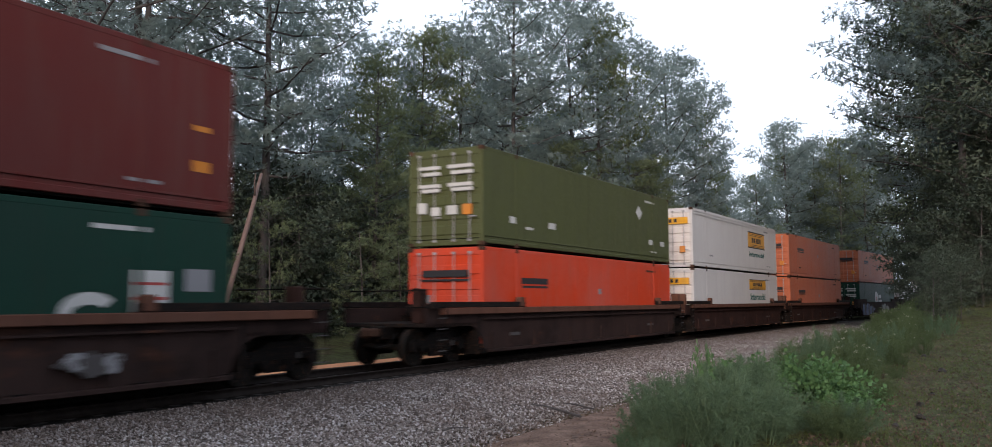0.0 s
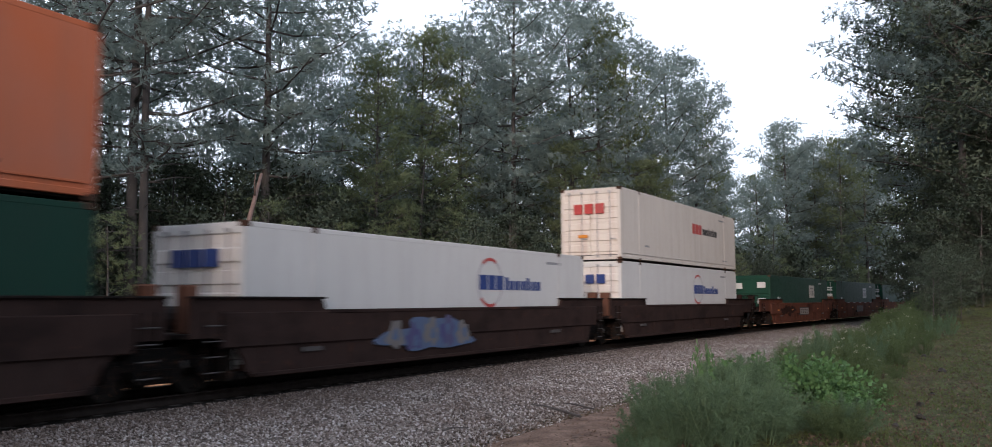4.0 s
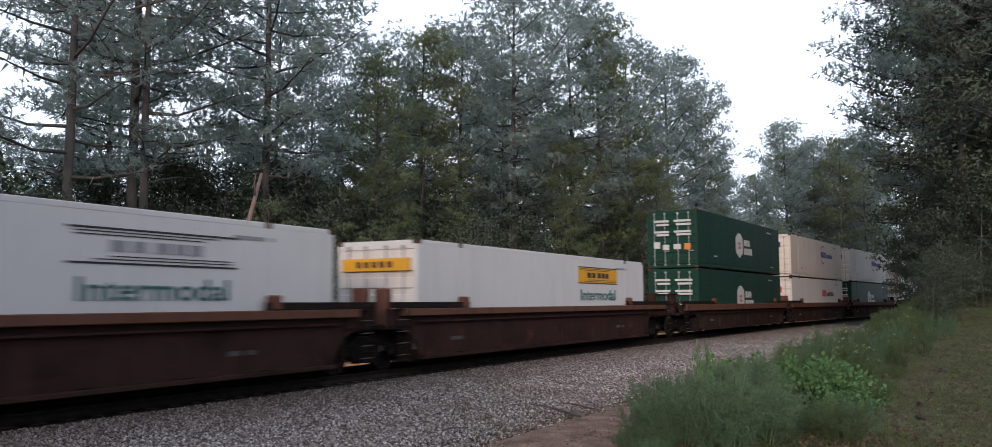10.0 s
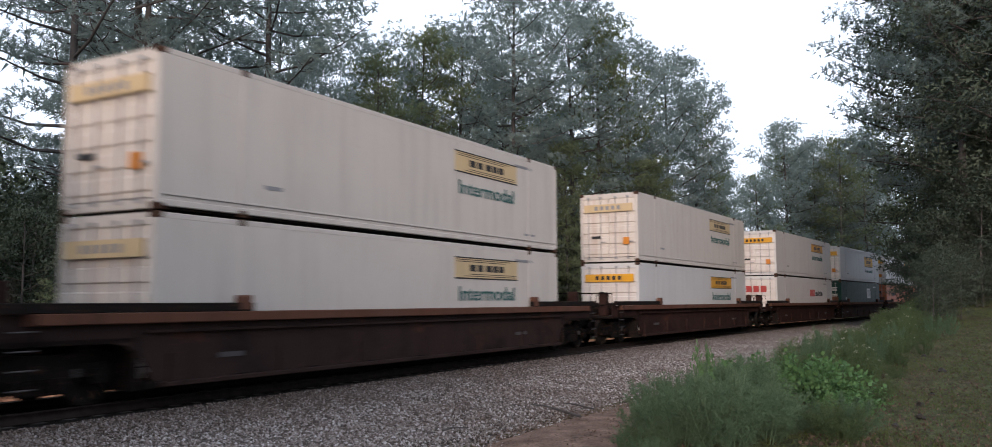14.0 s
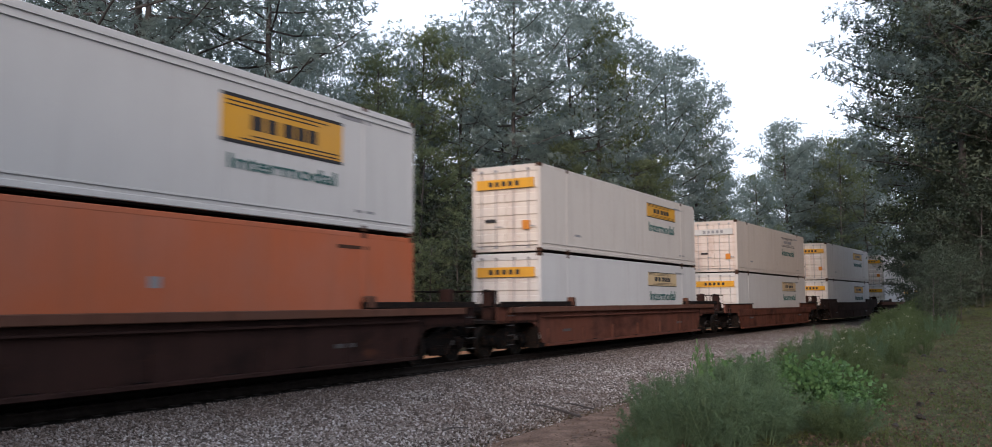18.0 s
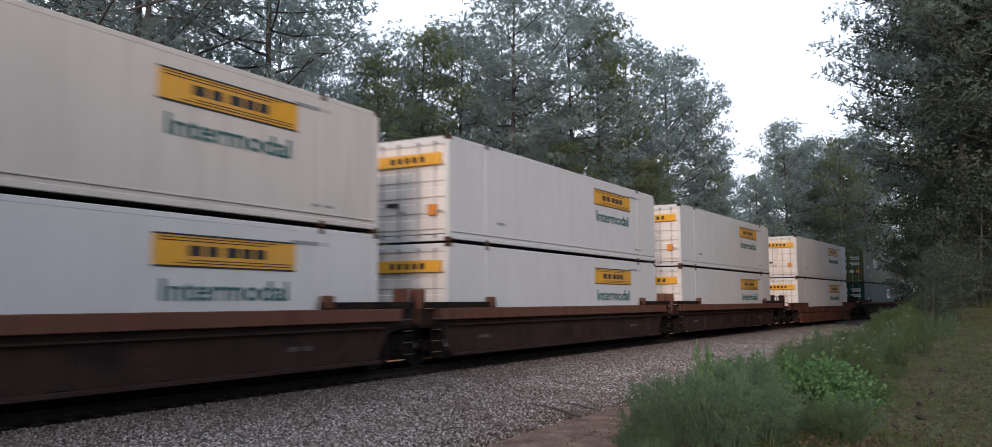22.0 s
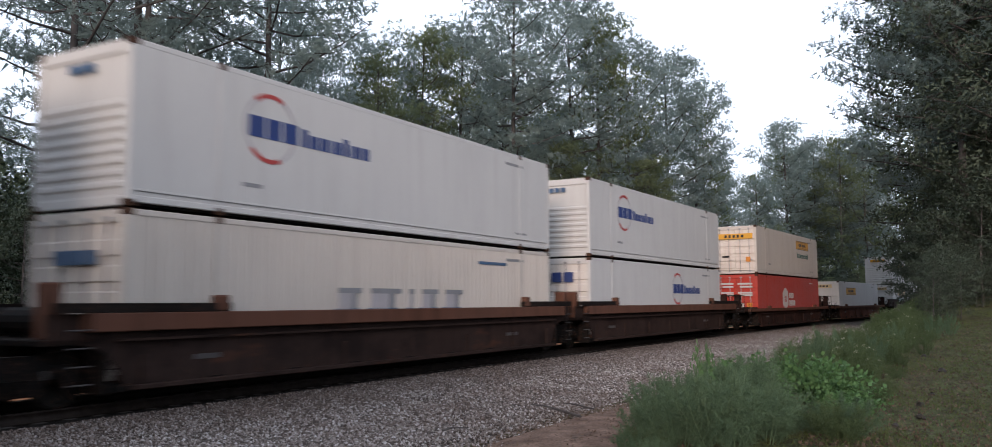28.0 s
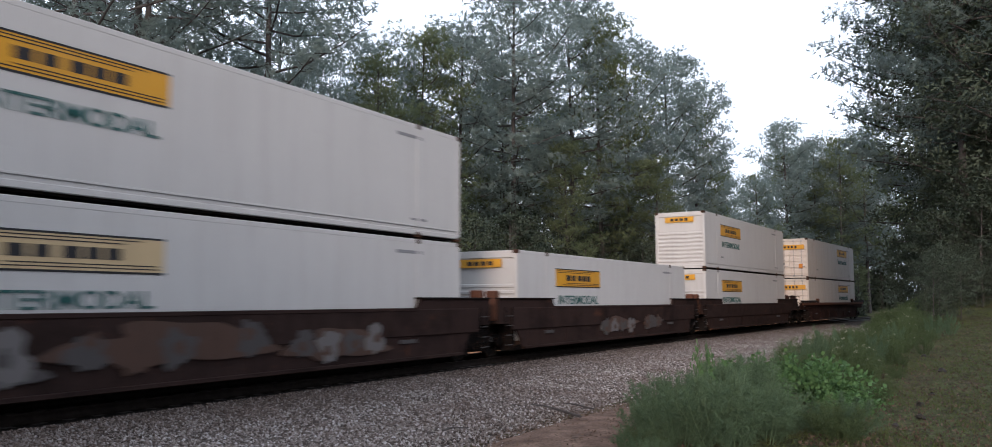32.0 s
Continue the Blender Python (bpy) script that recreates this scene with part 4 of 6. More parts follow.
def web_outline(top, raised, lf, lr, bottom):
    """Side plate of a well car: it hangs between the trucks and rises over them."""
    pts = [(-lf, 1.02), (-8.95, 1.02)]
    pts += [(-8.95 + 0.85 * math.sin(t), 1.02 - (1.02 - bottom) * (1 - math.cos(t))) for t in (0.4, 0.8, 1.15, 1.4)]
    pts += [(-7.95, bottom), (7.95, bottom)]
    pts += [(8.95 - 0.85 * math.sin(t), 1.02 - (1.02 - bottom) * (1 - math.cos(t))) for t in (1.4, 1.15, 0.8, 0.4)]
    pts += [(8.95, 1.02), (lr, 1.02), (lr, raised), (5.95, raised), (5.82, top), (-5.82, top), (-5.95, raised), (-lf, raised)]
    return pts


def wheelset_mesh():
    if "wheelset" not in CACHE:
        s = Shape()
        s.tube([(0, -0.95, 0), (0, 0.95, 0)], 0.08, 10)
        for y, sg in ((-0.7525, -1), (0.7525, 1)):
            prof = [(TRUCK_R + 0.028, -sg * 0.065), (TRUCK_R + 0.022, -sg * 0.035), (TRUCK_R, -sg * 0.02), (TRUCK_R - 0.004, sg * 0.07), (TRUCK_R - 0.06, sg * 0.07), (TRUCK_R - 0.075, sg * 0.02), (0.17, sg * 0.005), (0.14, sg * 0.07), (0.085, sg * 0.07)]
            n, vs, fs = 24, [], []
            for k in range(n):
                t = 2 * math.pi * k / n
                vs += [(r * math.cos(t), y + w, r * math.sin(t)) for r, w in prof]
            m = len(prof)
            for k in range(n):
                for j in range(m - 1):
                    fs.append((k * m + j, k * m + j + 1, ((k + 1) % n) * m + j + 1, ((k + 1) % n) * m + j))
            s.add(vs, fs)
        CACHE["wheelset"] = s.mesh("wheelset", WHEEL)
    return CACHE["wheelset"]


WHEELSETS = []


def add_truck(car, x):
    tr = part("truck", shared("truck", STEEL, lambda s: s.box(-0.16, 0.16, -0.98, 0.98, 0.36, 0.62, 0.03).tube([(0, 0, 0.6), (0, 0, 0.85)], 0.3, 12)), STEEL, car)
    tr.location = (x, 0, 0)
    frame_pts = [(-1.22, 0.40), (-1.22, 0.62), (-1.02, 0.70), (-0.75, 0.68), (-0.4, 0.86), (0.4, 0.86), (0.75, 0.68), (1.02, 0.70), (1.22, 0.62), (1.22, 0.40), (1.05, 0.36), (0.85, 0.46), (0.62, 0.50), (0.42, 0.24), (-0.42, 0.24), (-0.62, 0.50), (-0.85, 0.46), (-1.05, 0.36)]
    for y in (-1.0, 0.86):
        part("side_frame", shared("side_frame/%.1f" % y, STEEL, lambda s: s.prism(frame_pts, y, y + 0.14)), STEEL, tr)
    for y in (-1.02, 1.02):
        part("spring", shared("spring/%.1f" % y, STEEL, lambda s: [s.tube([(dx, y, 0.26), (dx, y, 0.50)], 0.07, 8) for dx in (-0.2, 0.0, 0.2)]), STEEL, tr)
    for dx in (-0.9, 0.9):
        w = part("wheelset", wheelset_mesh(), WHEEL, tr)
        w.matrix_parent_inverse = Matrix.Translation((dx, 0, TRUCK_R))
        for y in (-1.02,):
            part("bearing_cap", shared("bearing_cap", STEEL, lambda s: s.tube([(0, -0.07, 0), (0, 0.07, 0)], 0.13, 10)), STEEL, tr).location = (dx, y, TRUCK_R)
    # small grey plate added in place of a highlight on the wheel
    part("reflective_tag", shared("reflective_tag", FAINT, lambda s: s.box(-0.10, -0.04, -1.04, -1.0, 0.40, 0.54, 0.01)), FAINT, tr).location = (0.62, 0, 0.08)
    return tr


def blob(cx, cz, rx, rz, seed, n=26):
    rr = random.Random(seed)
    ph = [rr.uniform(0, 6.28) for _ in range(3)]
    out = []
    for k in range(n):
        t = 2 * math.pi * k / n
        r = 1 + 0.16 * math.sin(3 * t + ph[0]) + 0.13 * math.sin(5 * t + ph[1]) + 0.1 * math.sin(8 * t + ph[2])
        out.append((cx + rx * r * math.cos(t), cz + rz * r * math.sin(t)))
    return out


def make_car(colour, style, front, rear):
    low_mid = style == "M"
    if low_mid:
        style = "A"
    label = {"A": "smooth-sided well car carrying containers", "B": "well car with light top chord and raised ends", "L": "low-sided single well car carrying containers"}[style]
    car = thing("well_car", {"brown": "sooty brown ", "rust": "rusty red-brown ", "maroon": "dark maroon ", "dust": "dusty brown "}[colour] + label, "rail wagon", "well cars of the train")
    paint_mat = CAR_PAINT[colour]
    lf = 9.45 if front == "joint" else 10.95
    lr = 9.45 if rear == "joint" else 10.95
    top = {"A": 1.49, "B": 1.50, "L": 1.20}[style]
    raised = {"A": 1.75, "B": 1.66, "L": 1.26}[style]
    bottom = 0.27 if style != "L" and not low_mid else 0.16
    if low_mid:
        top, raised = 1.20, 1.48
    tag = "%s/%s/%s/%s%d" % (style, front, rear, colour, low_mid)
    for y, sg in ((-1.0, -1), (1.0, 1)):
        inner, outer = sg * (1.36 if style == "A" else 1.31), sg * (1.44 if style == "A" else 1.34)
        web = part("side_sill", shared("side_sill/%s%d" % (tag, sg), paint_mat, lambda s: s.prism(web_outline(top - (0.0 if style == "A" else 0.02), (raised if style == "A" else top - 0.01), lf, lr, bottom), inner, outer)), paint_mat, car)
        if style == "A":
            part("upper_plate", shared("upper_plate/%s%d" % (tag, sg), paint_mat, lambda s: s.box(-8.75, 8.75, min(sg * 1.43, sg * 1.492), max(sg * 1.43, sg * 1.492), 0.82, top - 0.01, 0.02)), paint_mat, web)
        lo = top - (0.06 if style == "A" else 0.30 if colour == "dust" else 0.18)
        if style == "A":
            part("top_chord", shared("top_chord/%s%d" % (tag, sg), paint_mat, lambda s: s.box(-5.8, 5.8, min(sg * 1.30, sg * 1.51), max(sg * 1.30, sg * 1.51), lo, top + 0.02, 0.01)), paint_mat, web)
            for x in (-5.9, 5.9):
                e = -lf if x < 0 else lr
                part("raised_cap", shared("raised_cap/%s%d%.0f" % (tag, sg, x), DECK, lambda s: s.box(min(x, e), max(x, e), min(sg * 1.30, sg * 1.50), max(sg * 1.30, sg * 1.50), raised - 0.02, raised + 0.025, 0.008)), DECK, web)
        else:
            part("top_chord", shared("top_chord/%s%d" % (tag, sg), CHORD, lambda s: s.box(-lf + 0.6, lr - 0.6, min(sg * 1.32, sg * 1.51), max(sg * 1.32, sg * 1.51), lo, top, 0.015)), CHORD, web)
            part("ledge", shared("ledge/%s%d" % (tag, sg), paint_mat, lambda s: s.box(-8.2, 8.2, min(sg * 1.33, sg * 1.45), max(sg * 1.33, sg * 1.45), lo - 0.16, lo - 0.12)), paint_mat, web)
            if style == "B":
                for x in (-5.9, 5.9):
                    e = -lf + 0.1 if x < 0 else lr - 0.1
                    part("raised_end", shared("raised_end/%s%d%.0f" % (tag, sg, x), DECK, lambda s: s.box(min(x, e), max(x, e), min(sg * 1.36, sg * 1.505), max(sg * 1.36, sg * 1.505), top + 0.003, raised, 0.01)), DECK, web)
                    part("stake", shared("stake/%d" % sg, CHORD, lambda s: s.box(-0.16, 0.16, min(sg * 1.34, sg * 1.52), max(sg * 1.34, sg * 1.52), top + 0.003, 1.80, 0.03)), CHORD, web).location = (x + math.copysign(-0.20, x), 0, 0)
            else:
                for x in (-6.1, 6.1):
                    part("stake", shared("stake/L%d" % sg, CHORD, lambda s: s.box(-0.22, 0.22, min(sg * 1.34, sg * 1.52), max(sg * 1.34, sg * 1.52), top + 0.003, top + 0.15, 0.03)), CHORD, web).location = (x, 0, 0)
        part("bottom_flange", shared("bottom_flange/%s%d" % (tag, sg), paint_mat, lambda s: s.box(-7.95, 7.95, min(sg * 1.33, sg * 1.51), max(sg * 1.33, sg * 1.51), bottom - 0.03, bottom + 0.05, 0.01)), paint_mat, web)
        for x in (-7.7, -5.0, -2.4, 0.2, 2.8, 5.4, 7.7) if sg < 0 else ():
            part("stiffener", shared("stiffener/%s%s%d" % (style, colour, sg), paint_mat, lambda s: s.box(-0.05, 0.05, min(sg * 1.32, sg * (1.455 if style == "A" else 1.38)), max(sg * 1.32, sg * (1.455 if style == "A" else 1.38)), bottom + 0.05, 0.80, 0.008)), paint_mat, web).location = (x, 0, 0)
        if sg < 0:
            rr = random.Random(hash_of(tag))
            for x in (-7.2, -3.6, 0.4, 3.9, 7.0) if style == "A" and colour == "rust" and not low_mid else ():
                part("reflector", shared("reflector/%s" % style, AMBER, lambda s: s.box(-0.16, 0.16, -1.50, -1.40, 1.02, 1.10)), AMBER, web).location = (x + rr.uniform(-0.4, 0.4), 0, -0.25 if style == "L" else 0.0)
            for x, w in ((5.0, 0.7), (-6.6, 0.6)):
                yy = -1.497 if style == "A" else -1.348
                for k in range(1):
                    part("notice", Shape().box(x, x + w, yy, yy + 0.03, 0.66 + 0.16 * k, 0.75 + 0.16 * k), FAINT, web)
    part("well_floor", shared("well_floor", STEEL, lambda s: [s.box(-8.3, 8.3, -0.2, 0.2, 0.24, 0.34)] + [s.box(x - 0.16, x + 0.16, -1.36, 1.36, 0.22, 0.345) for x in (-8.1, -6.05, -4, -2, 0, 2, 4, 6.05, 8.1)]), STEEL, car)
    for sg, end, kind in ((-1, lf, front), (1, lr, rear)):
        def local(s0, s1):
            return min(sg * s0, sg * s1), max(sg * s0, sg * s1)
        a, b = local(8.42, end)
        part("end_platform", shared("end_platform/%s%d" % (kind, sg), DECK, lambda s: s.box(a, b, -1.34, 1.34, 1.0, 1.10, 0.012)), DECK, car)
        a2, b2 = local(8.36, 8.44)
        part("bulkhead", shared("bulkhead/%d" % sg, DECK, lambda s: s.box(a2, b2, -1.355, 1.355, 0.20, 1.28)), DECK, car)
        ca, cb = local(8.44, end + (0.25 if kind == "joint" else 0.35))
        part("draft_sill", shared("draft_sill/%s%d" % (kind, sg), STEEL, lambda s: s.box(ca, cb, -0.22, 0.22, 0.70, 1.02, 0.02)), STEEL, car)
        if kind == "coupler":
            k0, k1 = local(end + 0.30, end + 0.72)
            part("coupler", shared("coupler/%d" % sg, CAST, lambda s: s.box(k0, k1, -0.14, 0.14, 0.76, 0.98, 0.04).box(*local(end + 0.55, end + 0.74), -0.02, 0.22, 0.74, 1.0, 0.05)), CAST, car)
            part("air_hose", shared("air_hose/%d" % sg, STEEL, lambda s: s.tube([(sg * (end + 0.1), -0.45, 0.85), (sg * (end + 0.35), -0.4, 0.55), (sg * (end + 0.68), -0.2, 0.50)], 0.025, 6)), STEEL, car)
            hx = sg * (end - 0.08)
            rail_obj = part("hand_rail", shared("hand_rail/%d" % sg, STEEL, lambda s: s.tube([(hx, -1.3, 1.1), (hx, -1.3, 1.95), (hx, 1.3, 1.95), (hx, 1.3, 1.1)], 0.022, 6)), STEEL, car)
            part("rail_bar", shared("rail_bar/%d" % sg, STEEL, lambda s: s.tube([(hx, -1.3, 1.52), (hx, 1.3, 1.52)], 0.018, 6)), STEEL, rail_obj)
            part("hand_brake_stand", shared("hand_brake_stand/%d" % sg, CAR_PAINT["brown"], lambda s: s.box(*local(end - 0.62, end - 0.34), -0.95, -0.62, 1.10, 2.0, 0.02)), CAR_PAINT["brown"], car)
            part("brake_wheel", shared("brake_wheel/%d" % sg, STEEL, lambda s: s.tube([(sg * (end - 0.31) + 0, -0.785 + 0.26 * math.cos(t), 1.75 + 0.26 * math.sin(t)) for t in [2 * math.pi * k / 14 for k in range(15)]], 0.02, 5)), STEEL, car)
        else:
            part("end_post", shared("end_post/%s%d" % (colour, sg), CHORD, lambda s: s.box(*local(9.14, 9.40), -1.30, -0.95, 1.10, 1.98, 0.03)), CHORD, car)
        part("air_tank", shared("air_tank/%d" % sg, STEEL, lambda s: s.tube([(sg * 8.75, -0.5, 1.36), (sg * 8.75, -0.45, 1.36), (sg * 8.75, 0.75, 1.36), (sg * 8.75, 0.8, 1.36)], [0.16, 0.24, 0.24, 0.16], 14).box(sg * 8.75 - 0.1, sg * 8.75 + 0.1, -0.3, 0.6, 1.09, 1.16)), STEEL, car)
        lx = sg * (end - 0.45)
        ladder = part("ladder", shared("ladder/%s%d" % (kind, sg), STEEL, lambda s: s.tube([(lx - 0.2, -1.52, 0.35), (lx - 0.2, -1.52, 1.5)], 0.018, 6).tube([(lx + 0.2, -1.52, 0.35), (lx + 0.2, -1.52, 1.5)], 0.018, 6)), STEEL, car)
        for z in (0.40, 0.68, 0.96, 1.24):
            part("rung", shared("rung/%s%d%.2f" % (kind, sg, z), FAINT, lambda s: s.tube([(lx - 0.2, -1.53, z), (lx + 0.2, -1.53, z)], 0.014, 6)), FAINT, ladder)
        if kind == "joint" and sg > 0:
            continue
        add_truck(car, sg * (9.82 if kind == "coupler" else 9.76))
    return car


def hash_of(text):
    return sum(ord(ch) * (i + 3) for i, ch in enumerate(text))


def build_train():
    n = len(TRAIN)
    made, cars = {}, []
    for i, (a, upper, lower, colour, style) in enumerate(TRAIN):
        mid = a + CL / 2
        front = "joint" if i > 0 and a - TRAIN[i - 1][0] < 21.5 else "coupler"
        rear = "joint" if i < n - 1 and TRAIN[i + 1][0] - a < 21.5 else "coupler"
        key = (colour, style, front, rear)
        if key in made:
            car = copy_thing(made[key], on_track(mid))
        else:
            car = made[key] = make_car(*key)
            car.matrix_basis = on_track(mid)
        ROLLING.append((car, mid, 0.0))
        cars.append(car)
        low_z = LOW_Z if style not in "LM" else LOW_Z - 0.02
        put_container(lower, mid, low_z)
        if upper:
            put_container(upper, mid, low_z + CH + 0.025)
    for i, car in enumerate(cars):
        graffiti(car, i)


def graffiti(car, i):
    """Spray-painted names on some side plates, and the framed number plates of others."""
    web = [o for o in car.children if o.name.startswith("side_sill")][0]
    rr = random.Random(900 + i)
    pieces = {4: [(-8.0, -3.4, 0.82, 0.62, (LILAC, SKYB, BLACK)), (0.2, 3.6, 0.80, 0.60, (PALE, BLACK, PALE))], 5: [(-3.8, 0.0, 0.85, 0.50, (SKYB, PALE, LILAC))], 0: [(4.6, 5.6, 0.7, 0.22, (FAINT, GREY, FAINT))],
              35: [(-7.6, -4.2, 0.80, 0.50, (FAINT, TAN, PALE)), (-3.8, 0.6, 0.95, 0.45, (TAN, FAINT, TAN)), (1.2, 4.4, 0.75, 0.40, (TAN, FAINT, PALE))], 36: [(-2.2, 1.2, 0.8, 0.32, (TAN, FAINT, PALE)), (2.2, 4.2, 0.8, 0.3, (FAINT, TAN, FAINT))]}
    for x0, x1, z, half, mats in pieces.get(i, ()):
        n = max(3, int((x1 - x0) / 0.75))
        step = (x1 - x0) / n
        part("graffiti", Shape().prism(blob((x0 + x1) / 2, z, (x1 - x0) / 2, half * 0.78, i, 40), -1.498, -1.43), mats[0], web)
        for k in range(n):
            cx = x0 + (k + 0.5) * step
            part("graffiti", Shape().prism(blob(cx, z + rr.uniform(-0.08, 0.08), step * 0.42, half * rr.uniform(0.55, 0.85), i * 31 + k), -1.502, -1.43), mats[1 + k % 2], web)
            part("graffiti", Shape().prism(blob(cx + rr.uniform(-0.1, 0.1), z + rr.uniform(-0.15, 0.15), step * 0.15, half * 0.28, i * 57 + k), -1.506, -1.43), mats[0], web)
    if i in (7, 8, 9):
        part("number_plate_frame", Shape().box(-1.65, 0.95, -1.498, -1.43, 0.68, 1.20), BLACK, web)
        part("number_plate", Shape().box(-1.52, 0.82, -1.502, -1.43, 0.75, 1.13), SMUDGE_LIT if i == 7 else TAN, web)
        for k in range(4):
            for j in range(3):
                part("number_block", Shape().box(-1.30 + 0.51 * k, -0.98 + 0.51 * k, -1.506, -1.43, 0.80 + 0.10 * j, 0.86 + 0.10 * j), BLACK, web)
    if i == 7:
        for k in range(4):
            part("soot_stain", Shape().prism(blob(-5.9 + 0.85 * k, 1.0 + 0.08 * (k % 2), 0.62, 0.20 + 0.05 * (k % 3), 70 + k, 40), -1.496, -1.43), CAR_PAINT["brown"], web)
    # pale strips painted for sunlit container bottoms that show along the top edge
    if i in (8, 9):
        for k in range(5):
            x = -5.3 + 2.3 * k
            part("worn_edge", Shape().box(x, x + 0.95, -1.516, -1.43, 1.455, 1.505), SMUDGE_LIT, web, "pale strip painted as a sunlit gap along the top edge")


build_train()


# ---- trees ----
def unit(v):
    return v / np.maximum(np.linalg.norm(v, axis=-1, keepdims=True), 1e-9)


def blades(rg, centres, count, length, width, lift, axis=None, flat=0.0, needle=False, jitter=0.0, heart=False):
    """Tufts of narrow triangular blades round the centres."""
    n = len(centres)
    d = rg.normal(size=(n, count, 3))
    d[..., 2] = d[..., 2] * (1 - flat) + lift
    if axis is not None:
        d += axis[:, None] * 0.9
    d = unit(d)
    side = unit(np.cross(d, rg.normal(size=(n, count, 3))))
    ln = length * rg.uniform(0.6, 1.25, (n, count, 1))
    w = width * rg.uniform(0.7, 1.3, (n, count, 1))
    c = centres[:, None] + d * 0.02 + rg.normal(size=(n, count, 3)) * jitter
    if needle:
        v = np.stack([c - side * w, c + d * ln, c + side * w], 2).reshape(-1, 3)
        return v, np.arange(n * count * 3).reshape(-1, 3)
    if heart:       # broad leaves with a rounded base, creased along the middle
        up = np.cross(side, d) * w * 0.3
        v = np.stack([c, c + d * ln * 0.12 - side * w * 0.75 + up, c + d * ln * 0.45 - side * w + up, c + d * ln, c + d * ln * 0.45 + side * w + up, c + d * ln * 0.12 + side * w * 0.75 + up], 2).reshape(-1, 6, 3)
        k = np.arange(n * count)[:, None] * 6
        return v.reshape(-1, 3), np.concatenate([k + [0, 1, 2, 3], k + [0, 3, 4, 5]])
    a, b, t = c + d * ln * 0.4 - side * w, c + d * ln * 0.4 + side * w, c + d * ln
    v = np.stack([c, a, t, b], 2).reshape(-1, 3)
    return v, np.arange(n * count * 4).reshape(-1, 4)


def crown_profile(v, kind):
    """Reach of the limbs along the crown: 0 at its foot, 1 at its top."""
    if kind == "pine":
        return 0.62 + 0.38 * v / 0.34 if v < 0.34 else math.sqrt(max(0.0, 1 - ((v - 0.34) / 0.70) ** 2)) * 0.97 + 0.03
    if kind == "cone":
        return 1.05 - 0.8 * v
    return math.sin(math.pi * (0.16 + 0.80 * v)) + 0.1


def leafy(name, v, f, mat, out):
    """Foliage whose normals follow the clump that each leaf belongs to. out: one direction for each leaf."""
    tri = v[f]
    n = np.cross(tri[:, 1] - tri[:, 0], tri[:, 2] - tri[:, 0])
    back = (n * out).sum(1) < 0
    f = f.copy()
    f[back] = f[back][:, ::-1]
    me = soup(name, v, f, mat)
    me.polygons.foreach_set("use_smooth", np.ones(len(f), dtype=bool))
    n = unit(np.where(back[:, None], -n, n))
    vn = np.zeros_like(v)
    vn[f.ravel()] = np.repeat(unit(out * 0.9 + n * 0.25), f.shape[1], axis=0)
    me.normals_split_custom_set_from_vertices(vn)
    return me


def tufts_of(rg, centres, ways, count, length, width):
    """Pine shoots: needles that splay out round a short twig."""
    n = len(centres)
    ways = unit(ways)
    a = unit(np.cross(ways, rg.normal(size=(n, 3))))
    b = np.cross(ways, a)
    t = rg.uniform(0, 6.28, (n, count, 1))
    rise = rg.uniform(-0.15, 1.1, (n, count, 1))
    d = unit(a[:, None] * np.cos(t) + b[:, None] * np.sin(t) + ways[:, None] * rise)
    foot = centres[:, None] + ways[:, None] * rg.uniform(-0.5, 0.35, (n, count, 1)) * length
    side = unit(np.cross(d, rg.normal(size=(n, count, 3))))
    ln, w = length * rg.uniform(0.7, 1.2, (n, count, 1)), width * rg.uniform(0.7, 1.3, (n, count, 1))
    v = np.stack([foot - side * w, foot + d * ln, foot + side * w], 2).reshape(-1, 3)
    return v, np.arange(n * count * 3).reshape(-1, 3), d.reshape(-1, 3)


